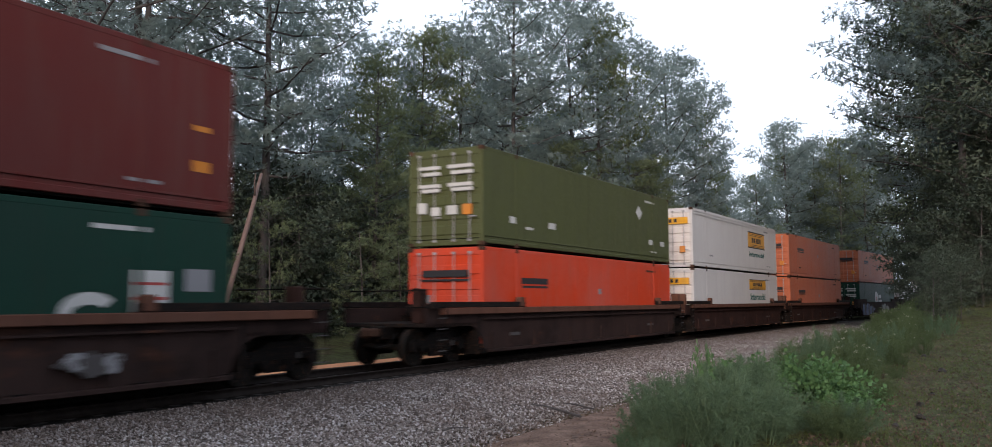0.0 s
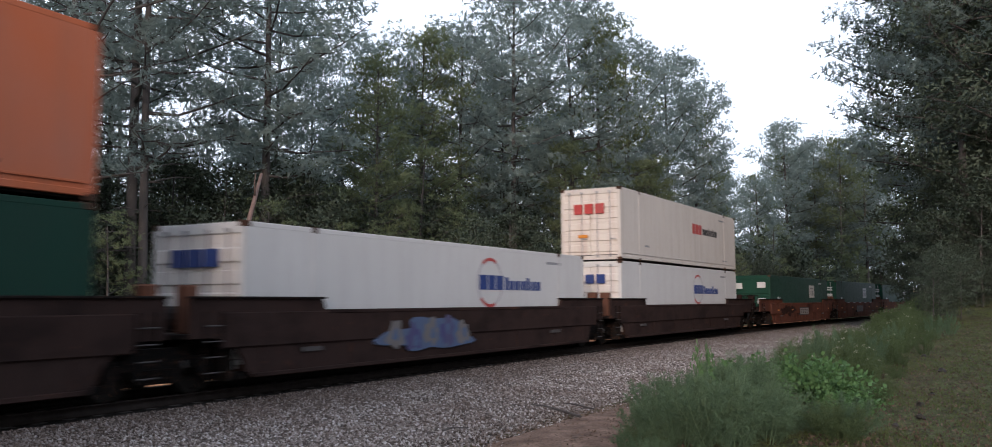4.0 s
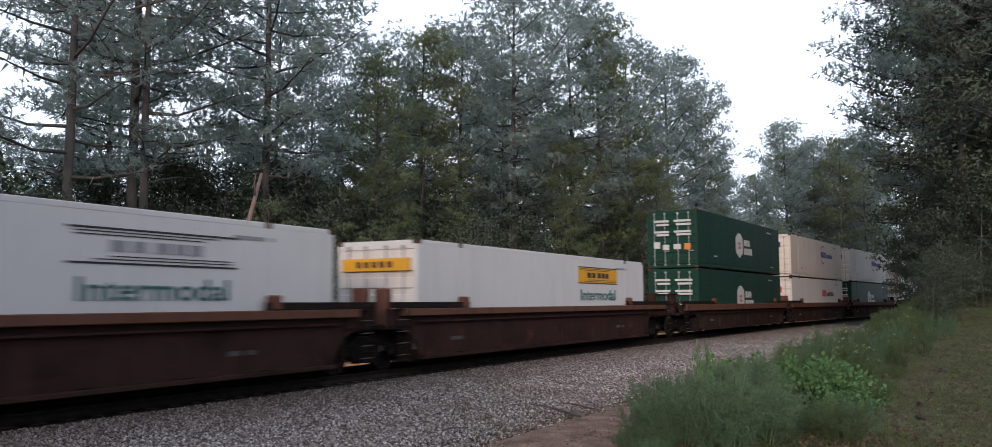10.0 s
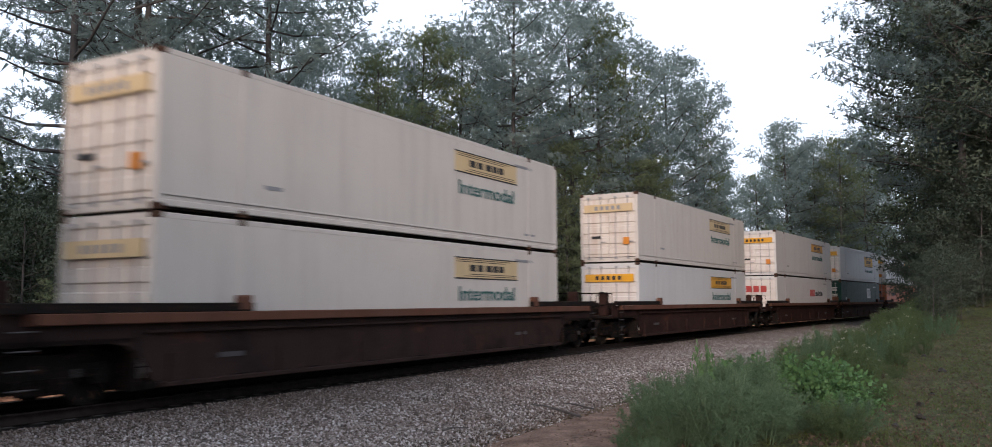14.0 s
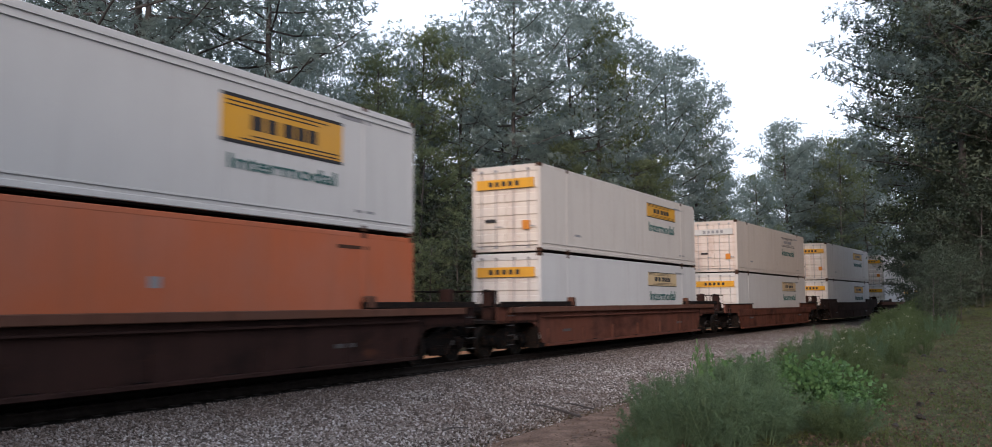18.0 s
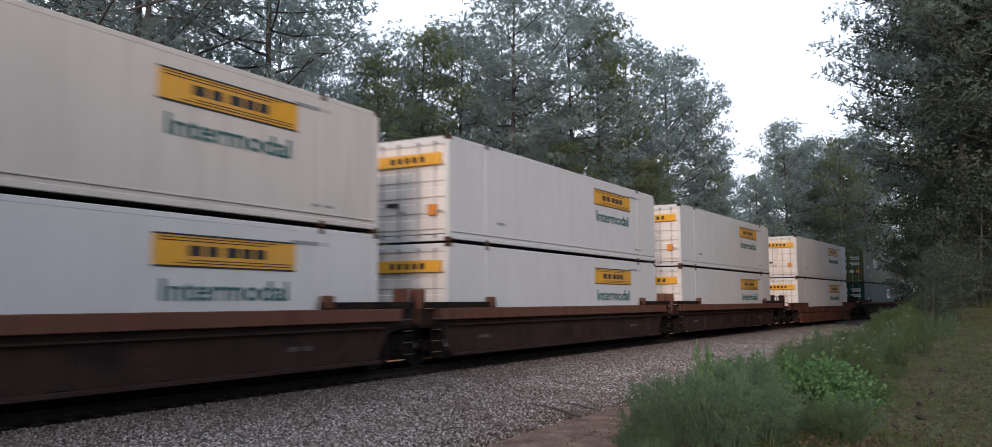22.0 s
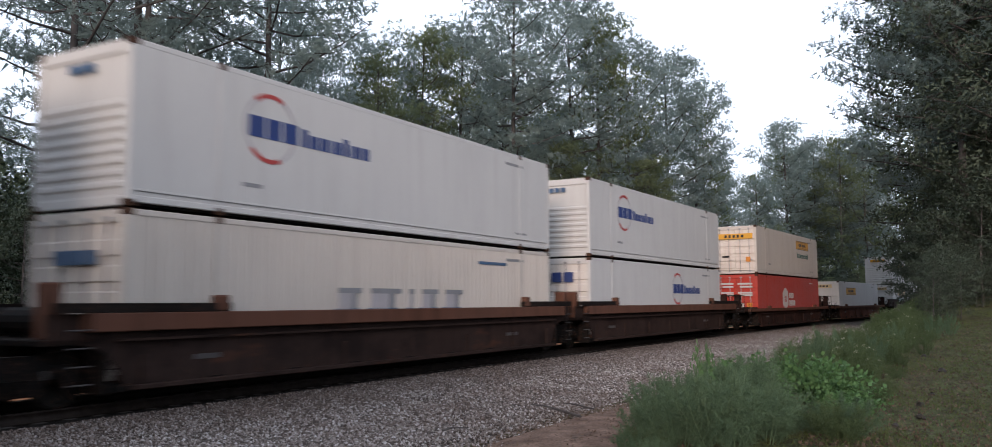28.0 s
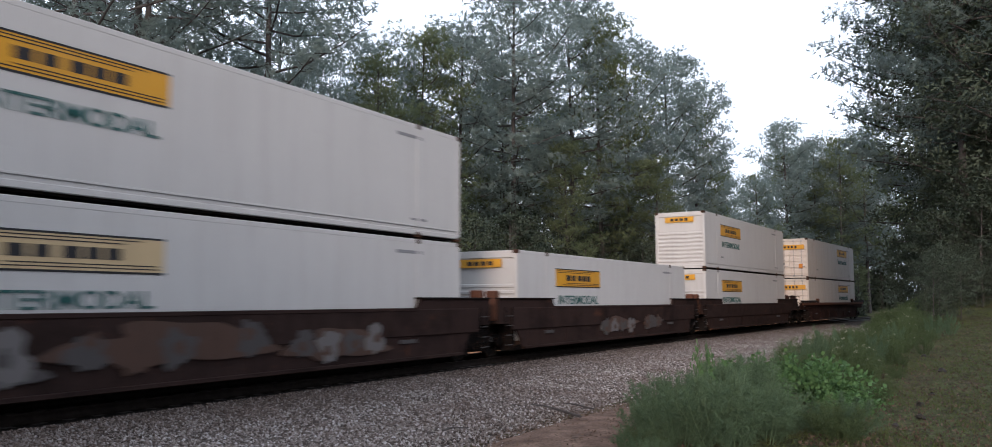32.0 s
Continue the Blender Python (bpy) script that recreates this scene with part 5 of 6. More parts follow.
def make_tree(seed, h, base, rad, limbs, pads, shoots, count, length, width, kind, mat, label, name="pine_tree", lean=0.02, trunk_r=0.0092, category="tree", pad=0.17, flat=0.62, inner=9):
    """A tree: limbs that fork into twigs, each twig under a cloud of shoots or leaves."""
    rr, rg = random.Random(seed), np.random.default_rng(seed)
    tree = thing(name, label, category)
    bend = [(rr.uniform(-1, 1) * lean * h, rr.uniform(-1, 1) * lean * h) for _ in range(3)]

    def axis(u):
        return Vector((bend[0][0] * u + bend[1][0] * math.sin(u * 3.0) * 0.4, bend[0][1] * u + bend[1][1] * math.sin(u * 3.6) * 0.4, u * h))
    us = [0, 0.02, 0.08, 0.2, 0.35, 0.5, 0.65, 0.8, 0.9, 0.96]
    trunk = Shape().tube([axis(u) - (Vector((0, 0, 0.6)) if u == 0 else Vector()) for u in us], [h * trunk_r * (1.45 if u == 0 else (1.2 if u < 0.05 else 1.0)) * (1 - 0.9 * u) + 0.012 for u in us], 9)
    smooth(part("trunk", trunk, BARK, tree))
    limb_shape, cents, ways, outs, cores, core_out = Shape(), [], [], [], [], []
    heart = Vector((0, 0, h * (base + 0.40 * (1 - base))))
    if kind == "pine":      # dead stubs under the crown
        for i in range(9):
            u, az = base * rr.uniform(0.45, 1.0), rr.uniform(0, 6.28)
            p0, ln = axis(u), rad * rr.uniform(0.15, 0.5)
            q = p0 + Vector((math.cos(az), math.sin(az), rr.uniform(-0.15, 0.25))) * ln
            limb_shape.tube([p0, p0.lerp(q, 0.6) + Vector((0, 0, 0.04 * ln)), q], [h * 0.0014, h * 0.001, h * 0.0004], 4, cap=False)
    for i in range(limbs):
        u = base + (0.965 - base) * ((i + rr.random() * 0.7) / limbs)
        v = (u - base) / (0.97 - base)
        ln = rad * crown_profile(v, kind) * rr.uniform(0.66, 1.12)
        az = i * 2.39996 + rr.uniform(-0.55, 0.55)
        rise = (-0.05 + 0.95 * v ** 1.3) * rr.uniform(0.6, 1.3) if kind != "broad" else (0.05 + 0.9 * v) * rr.uniform(0.6, 1.2)
        d = Vector((math.cos(az), math.sin(az), rise)).normalized()
        p0 = axis(u)
        lift = rr.uniform(0.02, 0.20) * ln if kind == "pine" else rr.uniform(-0.05, 0.10) * ln
        bow = Vector((-d.y, d.x, 0)) * rr.uniform(-0.12, 0.12) * ln
        pts = [p0, p0 + d * ln * 0.35 - Vector((0, 0, 0.02 * ln)) + bow * 0.6, p0 + d * ln * 0.7 + bow + Vector((0, 0, lift * 0.45)), p0 + d * ln + bow * 0.7 + Vector((0, 0, lift))]
        r0 = h * 0.0033 * (1.25 - v * 0.85) * (0.6 + 0.4 * ln / rad)
        limb_shape.tube(pts, [r0, r0 * 0.72, r0 * 0.46, r0 * 0.2], 5, cap=False)
        n_cl = max(2, int(round(pads * (0.35 + 0.65 * ln / rad))))
        for c_i in range(n_cl):
            q = 0.34 + 0.66 * (c_i + 0.35 + rr.random() * 0.65) / n_cl
            s = min(2.999, q * 3)
            m = int(s)
            c = pts[m].lerp(pts[m + 1], s - m)
            sg = 1 if c_i % 2 else -1
            hub = c + Vector((-d.y, d.x, 0)) * sg * abs(rr.gauss(0.10, 0.12)) * ln + Vector((0, 0, rr.uniform(0.02, 0.13) * ln))
            limb_shape.tube([c, c.lerp(hub, 0.55) - Vector((0, 0, 0.02 * ln)), hub], [r0 * 0.42, r0 * 0.3, r0 * 0.14], 3, cap=False)
            rc = rad * pad * rr.uniform(0.72, 1.28)
            k = max(4, int(shoots * (rc / (rad * pad)) ** 2))
            away = (hub - heart).normalized()
            for j in range(k):
                g = Vector((rr.gauss(0, 1), rr.gauss(0, 1), rr.gauss(0.35, 0.8))).normalized()
                r = rc * rr.uniform(0.5, 1.05)
                cents.append(hub + Vector((g.x * r, g.y * r, g.z * r * flat)))
                ways.append(g * 0.5 + d * 0.35 + Vector((0, 0, 0.65)))
                outs.append(g * 0.70 + away * 0.35 + Vector((0, 0, 0.25)))
            for j in range(inner):
                g = Vector((rr.gauss(0, 1), rr.gauss(0, 1), rr.gauss(0, 1))).normalized()
                cores.append(hub + Vector((g.x * 0.55 * rc, g.y * 0.55 * rc, g.z * 0.4 * rc * flat)))
                core_out.append(g * 0.6 + away * 0.5)
    tagged(smooth(part("branchwork", limb_shape, BARK, tree)), kind="stuff")
    outs = unit(np.array(outs))
    if kind == "pine":
        v, f, d = tufts_of(rg, np.array(cents), np.array(ways), count, length, width)
        leaf_out = unit(np.repeat(outs, count, axis=0) + d * 0.22)
    else:
        v, f = blades(rg, np.array(cents), count, length, width, 0.1, needle=True, jitter=rad * pad * 0.28)
        leaf_out = np.repeat(outs, count, axis=0)
    v2, f2 = blades(rg, np.array(cores), 1, rad * pad * 0.42, rad * pad * 0.055, 0.0, needle=True, jitter=rad * pad * 0.15)
    full = leafy("crown", np.concatenate([v, v2]), np.concatenate([f, f2 + len(v)]), mat, np.concatenate([leaf_out, unit(np.array(core_out))]))
    tagged(part("crown", full, mat, tree), kind="stuff")
    return tree


pines = [
    make_tree(11, 22, 0.32, 4.5, 40, 5, 14, 13, 0.25, 0.024, "pine", NEEDLE, "tall pine with dark blue-green needles and bare lower trunk", pad=0.235, inner=26),
    make_tree(12, 22, 0.26, 4.3, 44, 5, 14, 13, 0.25, 0.024, "pine", NEEDLE, "tall rounded pine at the edge of the wood", pad=0.235, inner=26),
    make_tree(13, 22, 0.26, 5.2, 36, 6, 13, 22, 0.22, 0.0125, "pine", NEEDLE, "tall open-crowned pine with spreading limbs", pad=0.158, inner=7),
    make_tree(14, 22, 0.12, 4.1, 48, 5, 13, 13, 0.25, 0.022, "pine", NEEDLE_FRESH, "dense pine with lighter green needles", pad=0.235, inner=24),
]
oaks = [
    make_tree(21, 20, 0.05, 5.2, 70, 6, 12, 9, 0.19, 0.042, "broad", BROAD, "dense dark broad-leaved tree by the track", "broadleaf_tree", 0.03, 0.010, pad=0.18, inner=16),
    make_tree(22, 20, 0.04, 4.8, 76, 6, 12, 9, 0.19, 0.042, "cone", BROAD, "tall dense dark tree with leaves to the ground", "broadleaf_tree", 0.02, 0.010, pad=0.18, inner=16),
]
saplings = [
    make_tree(31, 7, 0.05, 2.3, 26, 5, 8, 6, 0.15, 0.040, "broad", BROAD, "dark green shrub at the foot of the wood", "shrub", 0.05, 0.008, "shrub", pad=0.22, inner=9),
    make_tree(32, 7, 0.04, 2.0, 26, 4, 7, 8, 0.19, 0.017, "pine", NEEDLE_FRESH, "young light green pine at the edge of the wood", "young_pine", 0.03, 0.008, pad=0.20, inner=6),
]
PLACED = set()


def plant(proto, x, y, h, spin, wide=1.0, native=None):
    full = native or {"pine_tree": 22, "broadleaf_tree": 20}.get(proto.name.split(".")[0], 7)
    k = h / full
    m = Matrix.Translation((x, y, ground_z(x, y) - 0.05)) @ Matrix.Rotation(spin, 4, "Z") @ Matrix.Diagonal((k * wide, k * wide, k, 1))
    if proto.name not in PLACED:
        PLACED.add(proto.name)
        proto.matrix_basis = m
        return proto
    return copy_thing(proto, m @ unscaled(proto))


def unscaled(proto):
    return Matrix.Diagonal((1 / proto.scale.x, 1 / proto.scale.y, 1 / proto.scale.z, 1))


# along the far side of the track: x, y, height, kind, width factor
WOOD = [
    (18.5, 26.0, 21, 2, 1.0), (22.0, 27.0, 23, 2, 1.05), (21.75, 26.0, 24, 2, 0.8), (27.2, 25.5, 20.5, 0, 1.2), (24.0, 31.0, 17.0, 0, 1.1), (33.0, 30.0, 16.5, 1, 1.05),
    (38.0, 32.0, 16, 0, 0.9), (41.0, 29.5, 17.5, 1, 1.0), (43.5, 28.0, 18.6, 3, 1.1), (47.0, 27.5, 20.2, 1, 1.1),
    (51.6, 26.0, 22.9, 0, 1.15), (55.0, 28.5, 21.5, 2, 1.0), (59.5, 25.2, 24.3, 1, 1.0), (63.0, 24.0, 23.6, 3, 1.05), (69.0, 24.0, 23.2, 1, 1.1),
    (76.5, 23.0, 23.4, 0, 1.05), (83.0, 22.0, 22.6, 1, 1.05), (86.5, 22.0, 20.3, 3, 0.75), (97.0, 24.0, 17.0, 0, 1.0), (107.0, 25.0, 16.8, 1, 1.0),
    (118.0, 24.0, 18.0, 3, 1.0), (121.0, 20.0, 25.0, 1, 1.15), (126.0, 17.0, 23.0, 0, 1.0), (124.0, 13.5, 23.5, 3, 1.0), (131.0, 11.0, 25.5, 1, 1.0),
    (146.0, 11.2, 15.0, 3, 1.2), (151.0, 12.6, 17.0, 3, 1.2), (157.0, 14.2, 18.0, 3, 1.3), (140.0, 15.0, 24.0, 0, 1.2), (150.0, 9.0, 24.0, 3, 1.2), (137.0, 22.0, 24.0, 1, 1.2),
    (30.0, 38.0, 16, 2, 1.0), (20.5, 33.0, 8, 3, 1.5), (25.0, 35.0, 8.5, 1, 1.5), (27.0, 31.0, 7.5, 3, 1.5), (30.5, 34.0, 8.5, 1, 1.5), (112.0, 22.0, 16.5, 1, 1.1), (126.0, 21.0, 22.0, 3, 1.1), (133.0, 17.5, 21.5, 1, 1.1), (128.0, 14.5, 20.5, 0, 1.1), (141.0, 10.0, 23.0, 1, 1.2), (84.0, 31.0, 17, 0, 1.0), (35.0, 25.5, 13.5, 3, 1.0), (53.0, 22.8, 12.0, 3, 1.0), (66.0, 20.8, 12.5, 3, 1.0),
]
rt = random.Random(77)
for x, y, h, k, wide in WOOD:
    plant(pines[k], x, y, h * (0.94 if 36 < x < 50 else 1.0), rt.uniform(0, 6.28), wide)
# a second row deeper in
for i in range(11):
    x = 38 + i * 5.6 + rt.uniform(-1, 1)
    plant(pines[(1, 3, 0)[i % 3]], x, ARC_Y + math.sqrt((ARC_R + 22) ** 2 - x * x) + rt.uniform(-1.5, 3.5), (12.5 + 6.5 * sstep(40, 62, x)) * rt.uniform(0.9, 1.05), rt.uniform(0, 6.28), 1.25)
# unseen pines added to carry the wood on leftwards and block the low sun
for i in range(10):
    x = -3 - i * 4.6 + rt.uniform(-1.2, 1.2)
    plant(pines[(1, 3)[i % 2]], x, ARC_Y + math.sqrt((ARC_R + 7.5) ** 2 - x * x) + (i % 3) * 2.6 + rt.uniform(0, 1.5), rt.uniform(18, 22), rt.uniform(0, 6.28), 1.25)
# undergrowth at the foot of the wood
for i in range(44):
    x = 9 + i * 2.7 + rt.uniform(-0.8, 0.8)
    base = ARC_Y + math.sqrt((ARC_R + 8.5) ** 2 - x * x)
    plant(saplings[0 if rt.random() < 0.66 else 1], x, base + rt.uniform(0.0, 3.5), rt.uniform(3.0, 6.5) * (0.75 if x < 22 else 1.0), rt.uniform(0, 6.28), rt.uniform(0.95, 1.3))
for i in range(30):
    x = 12 + i * 1.5 + rt.uniform(-0.7, 0.7)
    plant(saplings[0 if rt.random() < 0.8 else 1], x, 26.5 + rt.uniform(-1.5, 4.0), rt.uniform(6.0, 9.0) * (0.6 if x < 22 else 0.85), rt.uniform(0, 6.28), rt.uniform(1.0, 1.35))
for i in range(24):
    x = 40 + i * 4.2 + rt.uniform(-1, 1)
    base = ARC_Y + math.sqrt((ARC_R + 14) ** 2 - x * x)
    plant(saplings[0 if rt.random() < 0.6 else 1], x, base + rt.uniform(0, 7), rt.uniform(6.5, 10.5), rt.uniform(0, 6.28), rt.uniform(1.0, 1.35))
# the dark wood on the camera's side of the track, where the track bends out of sight
for x, y, h, k, wide in [(50.0, -3.5, 24, 0, 1.2), (58.0, -2.0, 26, 1, 1.1), (64.0, -5.0, 27, 0, 1.2), (46.0, -8.5, 22, 1, 1.1), (74.0, -1.5, 26, 1, 1.0), (88.0, -3.0, 24, 0, 1.0), (56.0, -10.0, 25, 0, 1.2)]:
    plant(oaks[k], x, y, h, rt.uniform(0, 6.28), wide)
for x, y, h, k in [(57.0, 1.4, 25, 1), (70.0, 1.2, 27, 3), (50.0, -0.6, 25, 0)]:
    plant(pines[k], x, y, h, rt.uniform(0, 6.28), 1.0)
for i in range(15):
    y = 0.9 - i * 0.80
    plant(saplings[0], 51 - 0.5 * i + rt.uniform(-1.5, 1.5) + (4 if i < 2 else 0), y + rt.uniform(-0.4, 0.4), rt.uniform(4.0, 7.0), rt.uniform(0, 6.28), 1.15)

for i in range(16):
    plant(saplings[0], 58 + 3.0 * i + rt.uniform(-1, 1), 0.5 - rt.uniform(0, 7) - 0.05 * i, rt.uniform(6.0, 9.5), rt.uniform(0, 6.28), 1.3)

for x, y, h in ((47.5, 0.4, 4.5), (46.0, -1.0, 5.5), (45.0, -2.6, 5.0), (53.5, 1.9, 4.2), (60.0, 1.9, 5.5), (67.0, 1.5, 6.5), (76.0, 1.6, 7.5), (90.0, 1.0, 8.0)):
    plant(saplings[0], x, y, h, rt.uniform(0, 6.28), 1.2)
# young bright pines in front of the undergrowth
for x, y, h in ((10.6, 20.8, 1.9), (11.8, 21.4, 2.2), (13.4, 20.9, 1.8), (15.0, 21.2, 2.4), (16.6, 20.7, 1.6), (18.4, 21.3, 1.9)):
    plant(saplings[1], x, y, h, rt.uniform(0, 6.28), 1.3)
# unseen trees added beside and behind the camera to dim the light on the left
for x, y, h in ((-6.4, 6.4, 9), (-11.0, 4.0, 9), (-9.0, 8.2, 8), (-6.0, 2.0, 8), (-9, -8, 10), (0, -10, 10), (6, -11, 9)):
    plant(saplings[0], x, y, h, rt.uniform(0, 6.28), 1.5)


def thicket(a0, a1, o0, o1, low, high, bushes, mat, name, label, seed):
    """The tangle of bushes inside the wood, too dense to tell apart: heaps of leaves, larger where they stand farther off."""
    rg = np.random.default_rng(seed)
    vs, fs, outs, base = [], [], [], 0
    for i in range(bushes):
        a, o = a0 + (a1 - a0) * rg.random() ** 1.25, rg.uniform(o0, o1)
        x, y = (CEN_R + o) * math.sin(a / ARC_R), ARC_Y + (CEN_R + o) * math.cos(a / ARC_R)
        top, ground = low + (high - low) * rg.random() ** 1.3, ground_z(x, y)
        leaf = min(0.42, 0.0060 * math.hypot(x, y))
        r = rg.uniform(0.9, 1.7)
        n = int(min(1300, 6.0 * r * top / (leaf * leaf * 0.30)))
        g = unit(rg.normal(size=(n, 3)))
        g[:, 2] = np.abs(g[:, 2]) * 1.0 - 0.35 * rg.random(n)
        lump = 1 + 0.22 * np.sin(g[:, 0] * 5 + i) * np.cos(g[:, 1] * 6 + i * 1.7) + 0.15 * np.sin(g[:, 2] * 9 + i)
        c = g * (rg.uniform(0.72, 1.05, n) * lump)[:, None] * (r, r, top) + (x, y, ground)
        c[:, 2] = np.maximum(c[:, 2], ground + 0.05)
        heart = unit(rg.normal(size=(90, 3)))
        heart[:, 2] = np.abs(heart[:, 2])
        for cc, gg, size in ((c, g, leaf), (heart * (r * 0.6, r * 0.6, top * 0.72) + (x, y, ground), heart, 0.55)):
            v, f = blades(rg, cc, 1, size, size * 0.30, 0.1, needle=True)
            vs.append(v)
            fs.append(f + base)
            outs.append(unit(gg + (0, 0, 0.15)))
            base += len(v)
    ob = new(name, leafy(name, np.concatenate(vs), np.concatenate(fs), mat, np.concatenate(outs)))
    tagged(ob, label, "undergrowth", kind="stuff")


thicket(2, 150, 11.5, 20.0, 2.0, 6.0, 200, BROAD, "undergrowth", "dark tangled undergrowth inside the pine wood", 11)
thicket(88, 165, 6.5, 20.0, 4.0, 9.5, 60, BROAD, "bend_thicket", "dark brush where the track bends out of sight", 3)
thicket(2, 62, 15.0, 27.0, 4.5, 8.5, 190, BROAD, "inner_thicket", "dark bushes and young trees deep in the wood", 5)
thicket(12, 190, 26.0, 44.0, 6.0, 11.5, 260, NEEDLE, "far_wood", "distant dark pine wood behind the trees", 8)

# a leaning bare trunk at the edge of the wood
lean = thing("leaning_trunk", "leaning bare reddish trunk at the edge of the wood", "tree trunk")
smooth(part("trunk", Shape().tube([(21.1, 22.0, -0.3), (22.2, 22.0, 2.8), (22.9, 22.0, 4.8), (23.4, 22.0, 6.3)], [0.11, 0.10, 0.085, 0.06], 10), BARE, lean))
smooth(part("broken_limb", Shape().tube([(23.1, 22.0, 5.4), (22.85, 21.8, 5.9), (22.8, 21.7, 6.2)], [0.035, 0.025, 0.015], 6), BARE, lean))


# ---- weeds between the ballast and the grass ----
def make_weed(seed, h, stems, spread, leaf, mat, name, label, per=60, count=4, length=0.1, width=0.02, lift=0.3, heads=0, plume=0.07, needle=True):
    rr, rg = random.Random(seed), np.random.default_rng(seed)
    w = thing(name, label, "weed")
    stem, cents, tips, ways = Shape(), [], [], []
    for i in range(stems):
        az, r = rr.uniform(0, 6.28), spread * math.sqrt(rr.random())
        b = Vector((r * math.cos(az) * 0.6, r * math.sin(az) * 0.6, -0.05))
        hh = h * rr.uniform(0.55, 1.08) * (1 - 0.35 * (r / spread) ** 2)
        t = b + Vector((math.cos(az) * r * 0.8 + rr.gauss(0, 0.08), math.sin(az) * r * 0.8 + rr.gauss(0, 0.08), hh))
        m = b.lerp(t, 0.5) + Vector((rr.gauss(0, 0.04), rr.gauss(0, 0.04), 0.05))
        stem.tube([b, m, t], [0.008, 0.006, 0.003], 4, cap=False)
        for j in range(per):
            q = 0.10 + 0.90 * rr.random() ** 0.8
            c = b.lerp(m, q * 2) if q < 0.5 else m.lerp(t, q * 2 - 1)
            g = plume * h * (1.3 - q)
            off = Vector((rr.gauss(0, g), rr.gauss(0, g), rr.gauss(0, g * 0.5)))
            cents.append(c + off)
            ways.append(off / max(g, 1e-4) * 0.5 + (t - b).normalized() * 0.5)
        tips.append(t)
    tagged(part("stalk", stem, mat, w), kind="stuff")
    v, f = blades(rg, np.array(cents), count, length, width, lift, np.array(ways), flat=leaf, needle=needle, heart=not needle)
    tagged(part("foliage", soup("foliage", v, f, mat), mat, w), kind="stuff")
    if heads:
        v, f = blades(rg, np.array(tips[:heads]), 16, 0.05, 0.004, 1.0)
        tagged(part("seed_plume", soup("seed_plume", v, f, BLOSSOM), BLOSSOM, w), kind="stuff")
    return w


fennel = make_weed(41, 1.15, 24, 0.55, 0.0, FENNEL, "feathery_weed", "feathery blue-green weed beside the ballast", 42, 8, 0.085, 0.0036, 0.5, plume=0.045)
vine = make_weed(42, 0.8, 10, 0.50, 0.60, VINE, "leafy_vine", "bright green broad-leaved vine over the weeds", 13, 2, 0.088, 0.034, -0.05, plume=0.22, needle=False)
weed = make_weed(43, 1.05, 20, 0.46, 0.2, WEED, "tall_weed", "tall green weed beside the ballast", 36, 5, 0.085, 0.0055, 0.5, plume=0.075)
tall = make_weed(44, 1.25, 20, 0.42, 0.1, WEED, "tall_grass_clump", "clump of tall thin grass with pale seed heads", 24, 4, 0.22, 0.0036, 1.2, heads=3, plume=0.06)
WEED_SEEN = set()


def sow(proto, x, y, k, wide=1.0):
    m = Matrix.Translation((x, y, max(ground_z(x, y), -0.42))) @ Matrix.Rotation(rt.uniform(0, 6.28), 4, "Z") @ Matrix.Diagonal((k * wide, k * wide, k, 1))
    if proto.name not in WEED_SEEN:
        WEED_SEEN.add(proto.name)
        proto.matrix_basis = m
    else:
        copy_thing(proto, m @ unscaled(proto))


# the strip of weeds: feathery in front, vines over its middle, lower grasses and single plumes up the bank
for i in range(46):
    x = 11.7 + 6.3 * (i / 46) + rt.uniform(-0.4, 0.4)
    lean_in = 0.338 - 0.018 * max(0.0, x - 13.0)
    y = x * rt.uniform(0.200, lean_in)
    sow(fennel, x, y, rt.uniform(0.42, 1.05) * (0.6 if y > (lean_in - 0.035) * x else 1.0), 1.0)
for i in range(17):
    x = 16.2 + rt.uniform(0, 2.6)
    sow(vine, x, x * rt.uniform(0.105, 0.230), rt.uniform(0.6, 1.35), 0.9)
for i in range(14):
    x = 15.4 + rt.uniform(0, 3.0)
    sow(vine, x, x * rt.uniform(0.070, 0.15), rt.uniform(0.30, 0.55), 1.3)
for i in range(18):
    x = 12.4 + rt.uniform(0, 3.2)
    sow(fennel if i % 2 else weed, x, x * rt.uniform(0.10, 0.22), rt.uniform(0.30, 0.62), 1.2)
for i in range(58):
    x = 17.6 + 30 * (i / 58) ** 1.2 + rt.uniform(-0.8, 0.8)
    right = 1.3 - 0.9 * sstep(20, 40, x)
    y = rt.uniform(right, min(4.4 - 0.03 * (x - 18), 0.185 * x))
    edge = 0.55 if y < right + 0.6 or y > 4.0 else 1.0
    sow(weed, x, y, rt.uniform(0.40, 0.95) * edge * (1 - 0.12 * sstep(25, 36, x)), 1.1)
for i in range(54):
    x = 18.5 + 31 * (i / 54) + rt.uniform(-0.9, 0.9)
    right = 1.15 - 0.9 * sstep(20, 40, x)
    y = rt.uniform(right, min(4.2 - 0.03 * (x - 18), 0.175 * x))
    sow(tall, x, y, rt.uniform(0.50, 0.90) * (0.6 if y < right + 0.6 else 1.0) * (1 - 0.12 * sstep(25, 36, x)), 1.1)
# single feathery plumes that stand out of the strip
for x, y, k in ((18.4, 3.95, 0.75), (19.2, 3.30, 0.9), (20.6, 3.05, 1.15), (21.3, 2.75, 1.25), (21.9, 2.45, 1.15), (24.2, 1.95, 0.85), (27.8, 1.70, 0.8), (31.5, 0.75, 0.8), (32.4, 0.35, 0.75)):
    sow(fennel, x, y, k, 0.62)
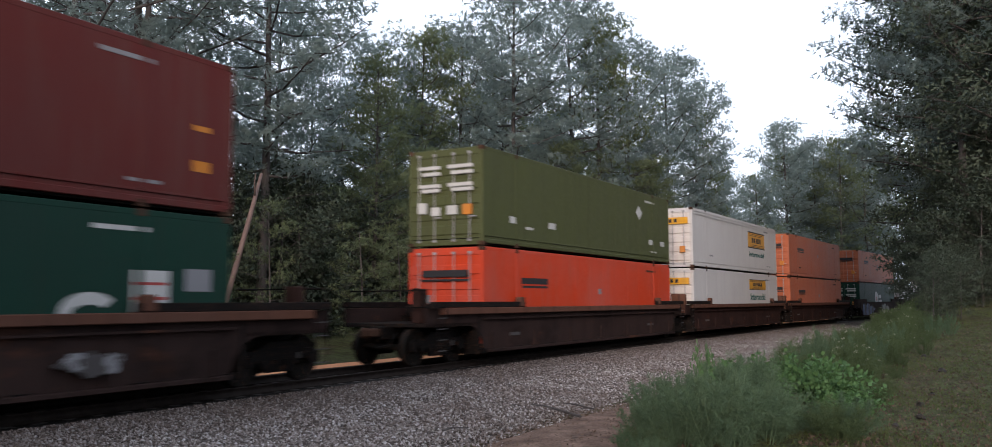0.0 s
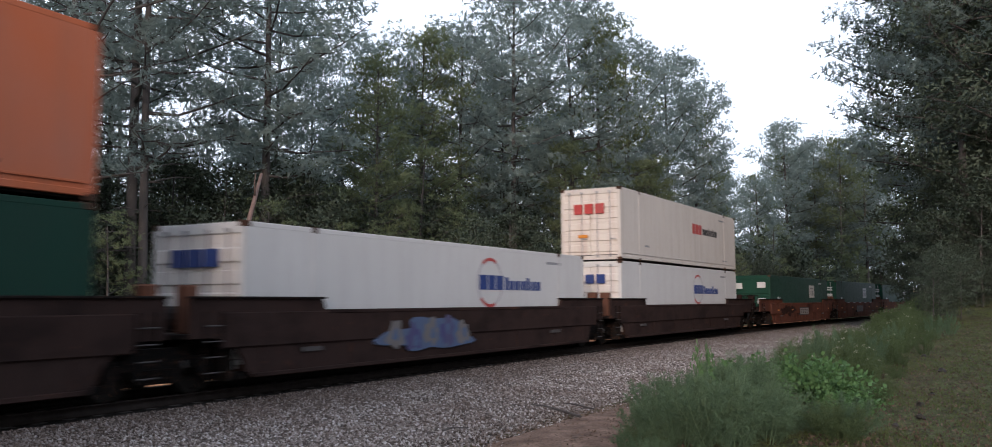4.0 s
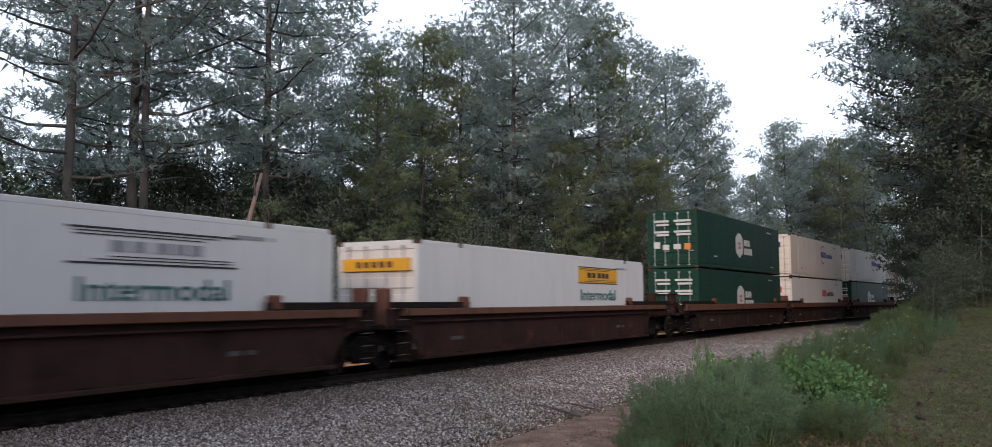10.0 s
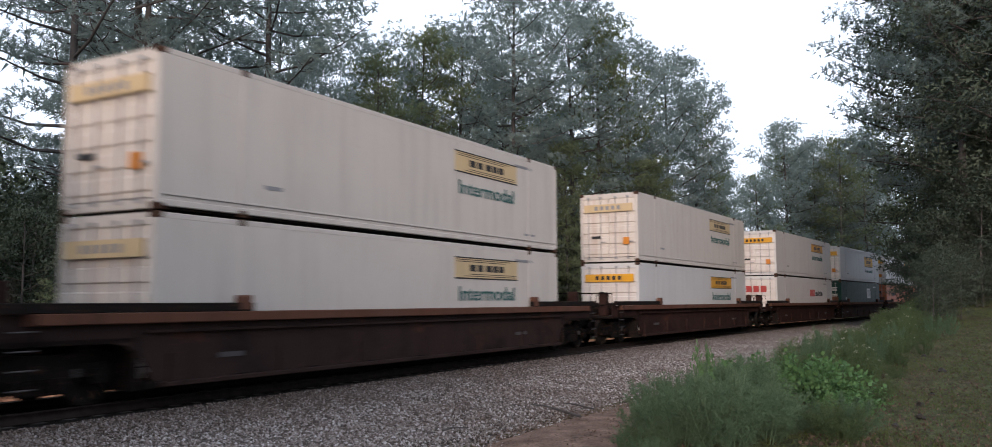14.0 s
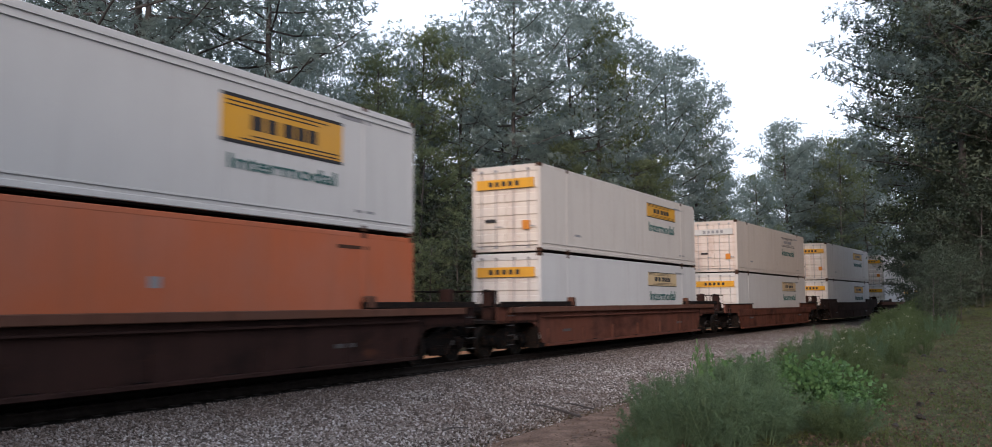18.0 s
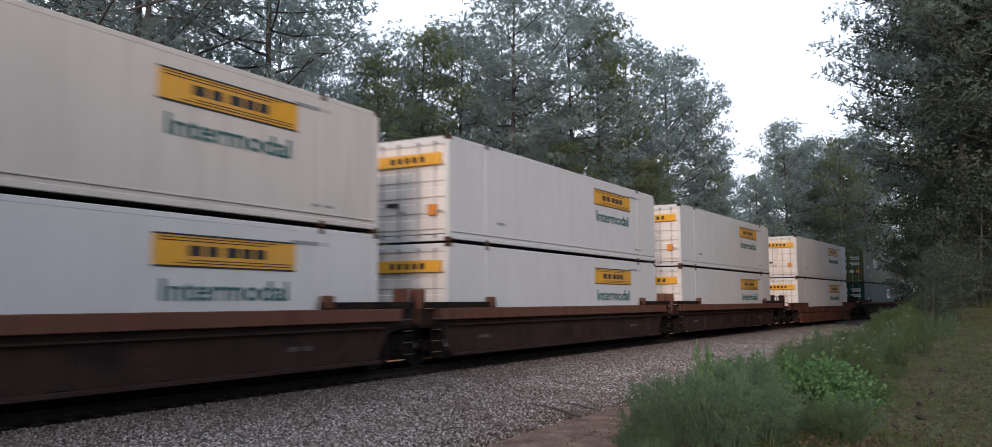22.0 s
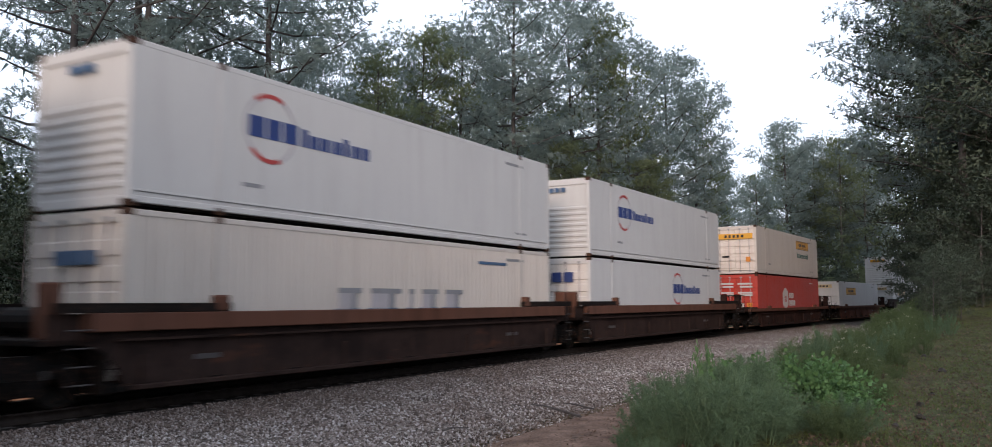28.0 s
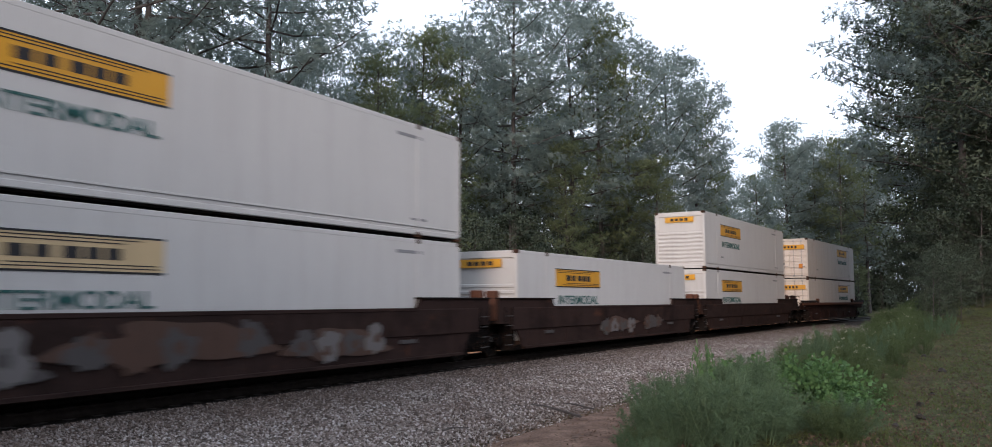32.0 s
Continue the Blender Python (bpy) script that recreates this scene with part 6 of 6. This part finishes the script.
# the dark brush at the foot of the near wood
for i in range(9):
    x = 35 + 11 * rt.random()
    plant(saplings[0], x, rt.uniform(-1.0, 1.1), rt.uniform(1.9, 3.1), rt.uniform(0, 6.28), 0.9)
# low stragglers where the dirt begins
for i in range(12):
    x = 10.9 + 1.6 * rt.random()
    sow(fennel if i % 2 else weed, x, x * rt.uniform(0.30, 0.372), rt.uniform(0.16, 0.34), 1.1)
# one spray of leaves that stands up before the ballast
for dx, k in ((0.0, 1.38), (0.3, 1.22)):
    sow(vine, 17.2 + dx, 4.52, k * 1.25, 0.22)


# ---- grass on the bank, joined ----
def grass_field(count, x0, x1, y0, y1, length, name):
    rg = np.random.default_rng(9)
    x = x0 + (x1 - x0) * rg.random(count) ** 1.5
    y = rg.uniform(y0, y1, count)
    keep = [noise.noise(Vector((a * 0.45, b * 0.45, 2.0))) > -0.12 or rg.random() < 0.25 for a, b in zip(x, y)]
    x, y = x[keep], y[keep]
    c = np.array([(a, b, ground_z(a, b) - 0.01) for a, b in zip(x, y)])
    v, f = blades(rg, c, 4, length, 0.005, 0.8, needle=True)
    ob = new(name, soup(name, v, f, GRASS))
    tagged(ob, "short dry green grass on the bank", "grass", kind="stuff")


grass_field(60000, 11.0, 50.0, -7.0, 4.5, 0.065, "grass")

def crumbs(count):
    """Small dark crumbs of earth and dead blades over the worn grass."""
    rg = np.random.default_rng(12)
    x, y = 12.5 + 24 * rg.random(count) ** 1.6, rg.uniform(-4.5, 2.0, count)
    c = np.array([(a, b, ground_z(a, b) + 0.005) for a, b in zip(x, y)])
    v, f = blades(rg, c, 2, 0.05, 0.016, 0.15)
    tagged(new("earth_crumbs", soup("earth_crumbs", v, f, LITTER)), "small crumbs of earth and dead grass", "earth crumbs", kind="stuff")


crumbs(9000)

# clods on the worn grass
for x, y, r in ((23.4, 0.42, 0.10), (17.9, 0.72, 0.07), (19.6, 0.55, 0.06), (16.2, 0.65, 0.08), (26.5, 0.9, 0.07), (15.1, 0.95, 0.05)):
    rr = random.Random(int(x * 10))
    clod = thing("dirt_clod", "small dark clod of earth on the grass", "clod", m=Matrix.Translation((x, y, ground_z(x, y))))
    part("lump", Shape().tube([(rr.uniform(-0.2, 0.2) * r, rr.uniform(-0.2, 0.2) * r, z * r) for z in (-0.3, 0.1, 0.5, 0.8, 0.95)], [r * k * rr.uniform(0.8, 1.2) for k in (1.0, 1.15, 0.95, 0.6, 0.2)], 7), TIE, clod)

# dead sticks on the dirt
for x, y, ln, turn, r in ((14.65, 6.58, 2.0, 50, 0.024), (15.4, 6.5, 1.2, 58, 0.014), (11.75, 6.95, 0.5, -30, 0.016)):
    st = thing("dead_stick", "thin dead stick lying on the dirt", "stick", m=Matrix.Translation((x, y, -0.33)) @ Matrix.Rotation(radians(turn), 4, "Z"))
    part("twig", Shape().tube([(-ln / 2, 0, 0.02), (-ln * 0.1, 0.04, 0.05), (ln * 0.2, -0.02, 0.04), (ln / 2, 0.05, 0.02)], [r, r * 0.9, r * 0.7, r * 0.4], 6), BARK, st)

# ---- ties, last of the structure ----
for i in range(140):
    o = new("tie", tie_mesh)
    o.parent = track
    o.matrix_basis = on_track(-8 + i * 0.52)


# ---- what moves ----
def travel(t):
    """Metres that the train has run by t seconds."""
    return 22.6014 * t + 0.0445749 * t ** 2 - 0.00055011 * t ** 3


def motions():
    for ob, mid, z in ROLLING:
        walk(ob, [(t, on_track(mid - travel(t), z)) for t in range(0, 33, 2)])
    wheels = [o for o in scene.objects if o.name.split(".")[0] == "wheelset"]
    rows, angle = [], 0.0
    for k in range(32 * FPS + 1):
        rows.append((k / FPS, Matrix.Rotation(-angle, 4, "Y")))
        angle += min(radians(89), (travel((k + 1) / FPS) - travel(k / FPS)) / TRUCK_R)
    walk(wheels[0], rows)
    turning = wheels[0].animation_data
    for w in wheels[1:]:
        w.rotation_mode = "QUATERNION"
        keys = w.animation_data_create()
        keys.action = turning.action
        keys.action_slot = turning.action_slot


motions()
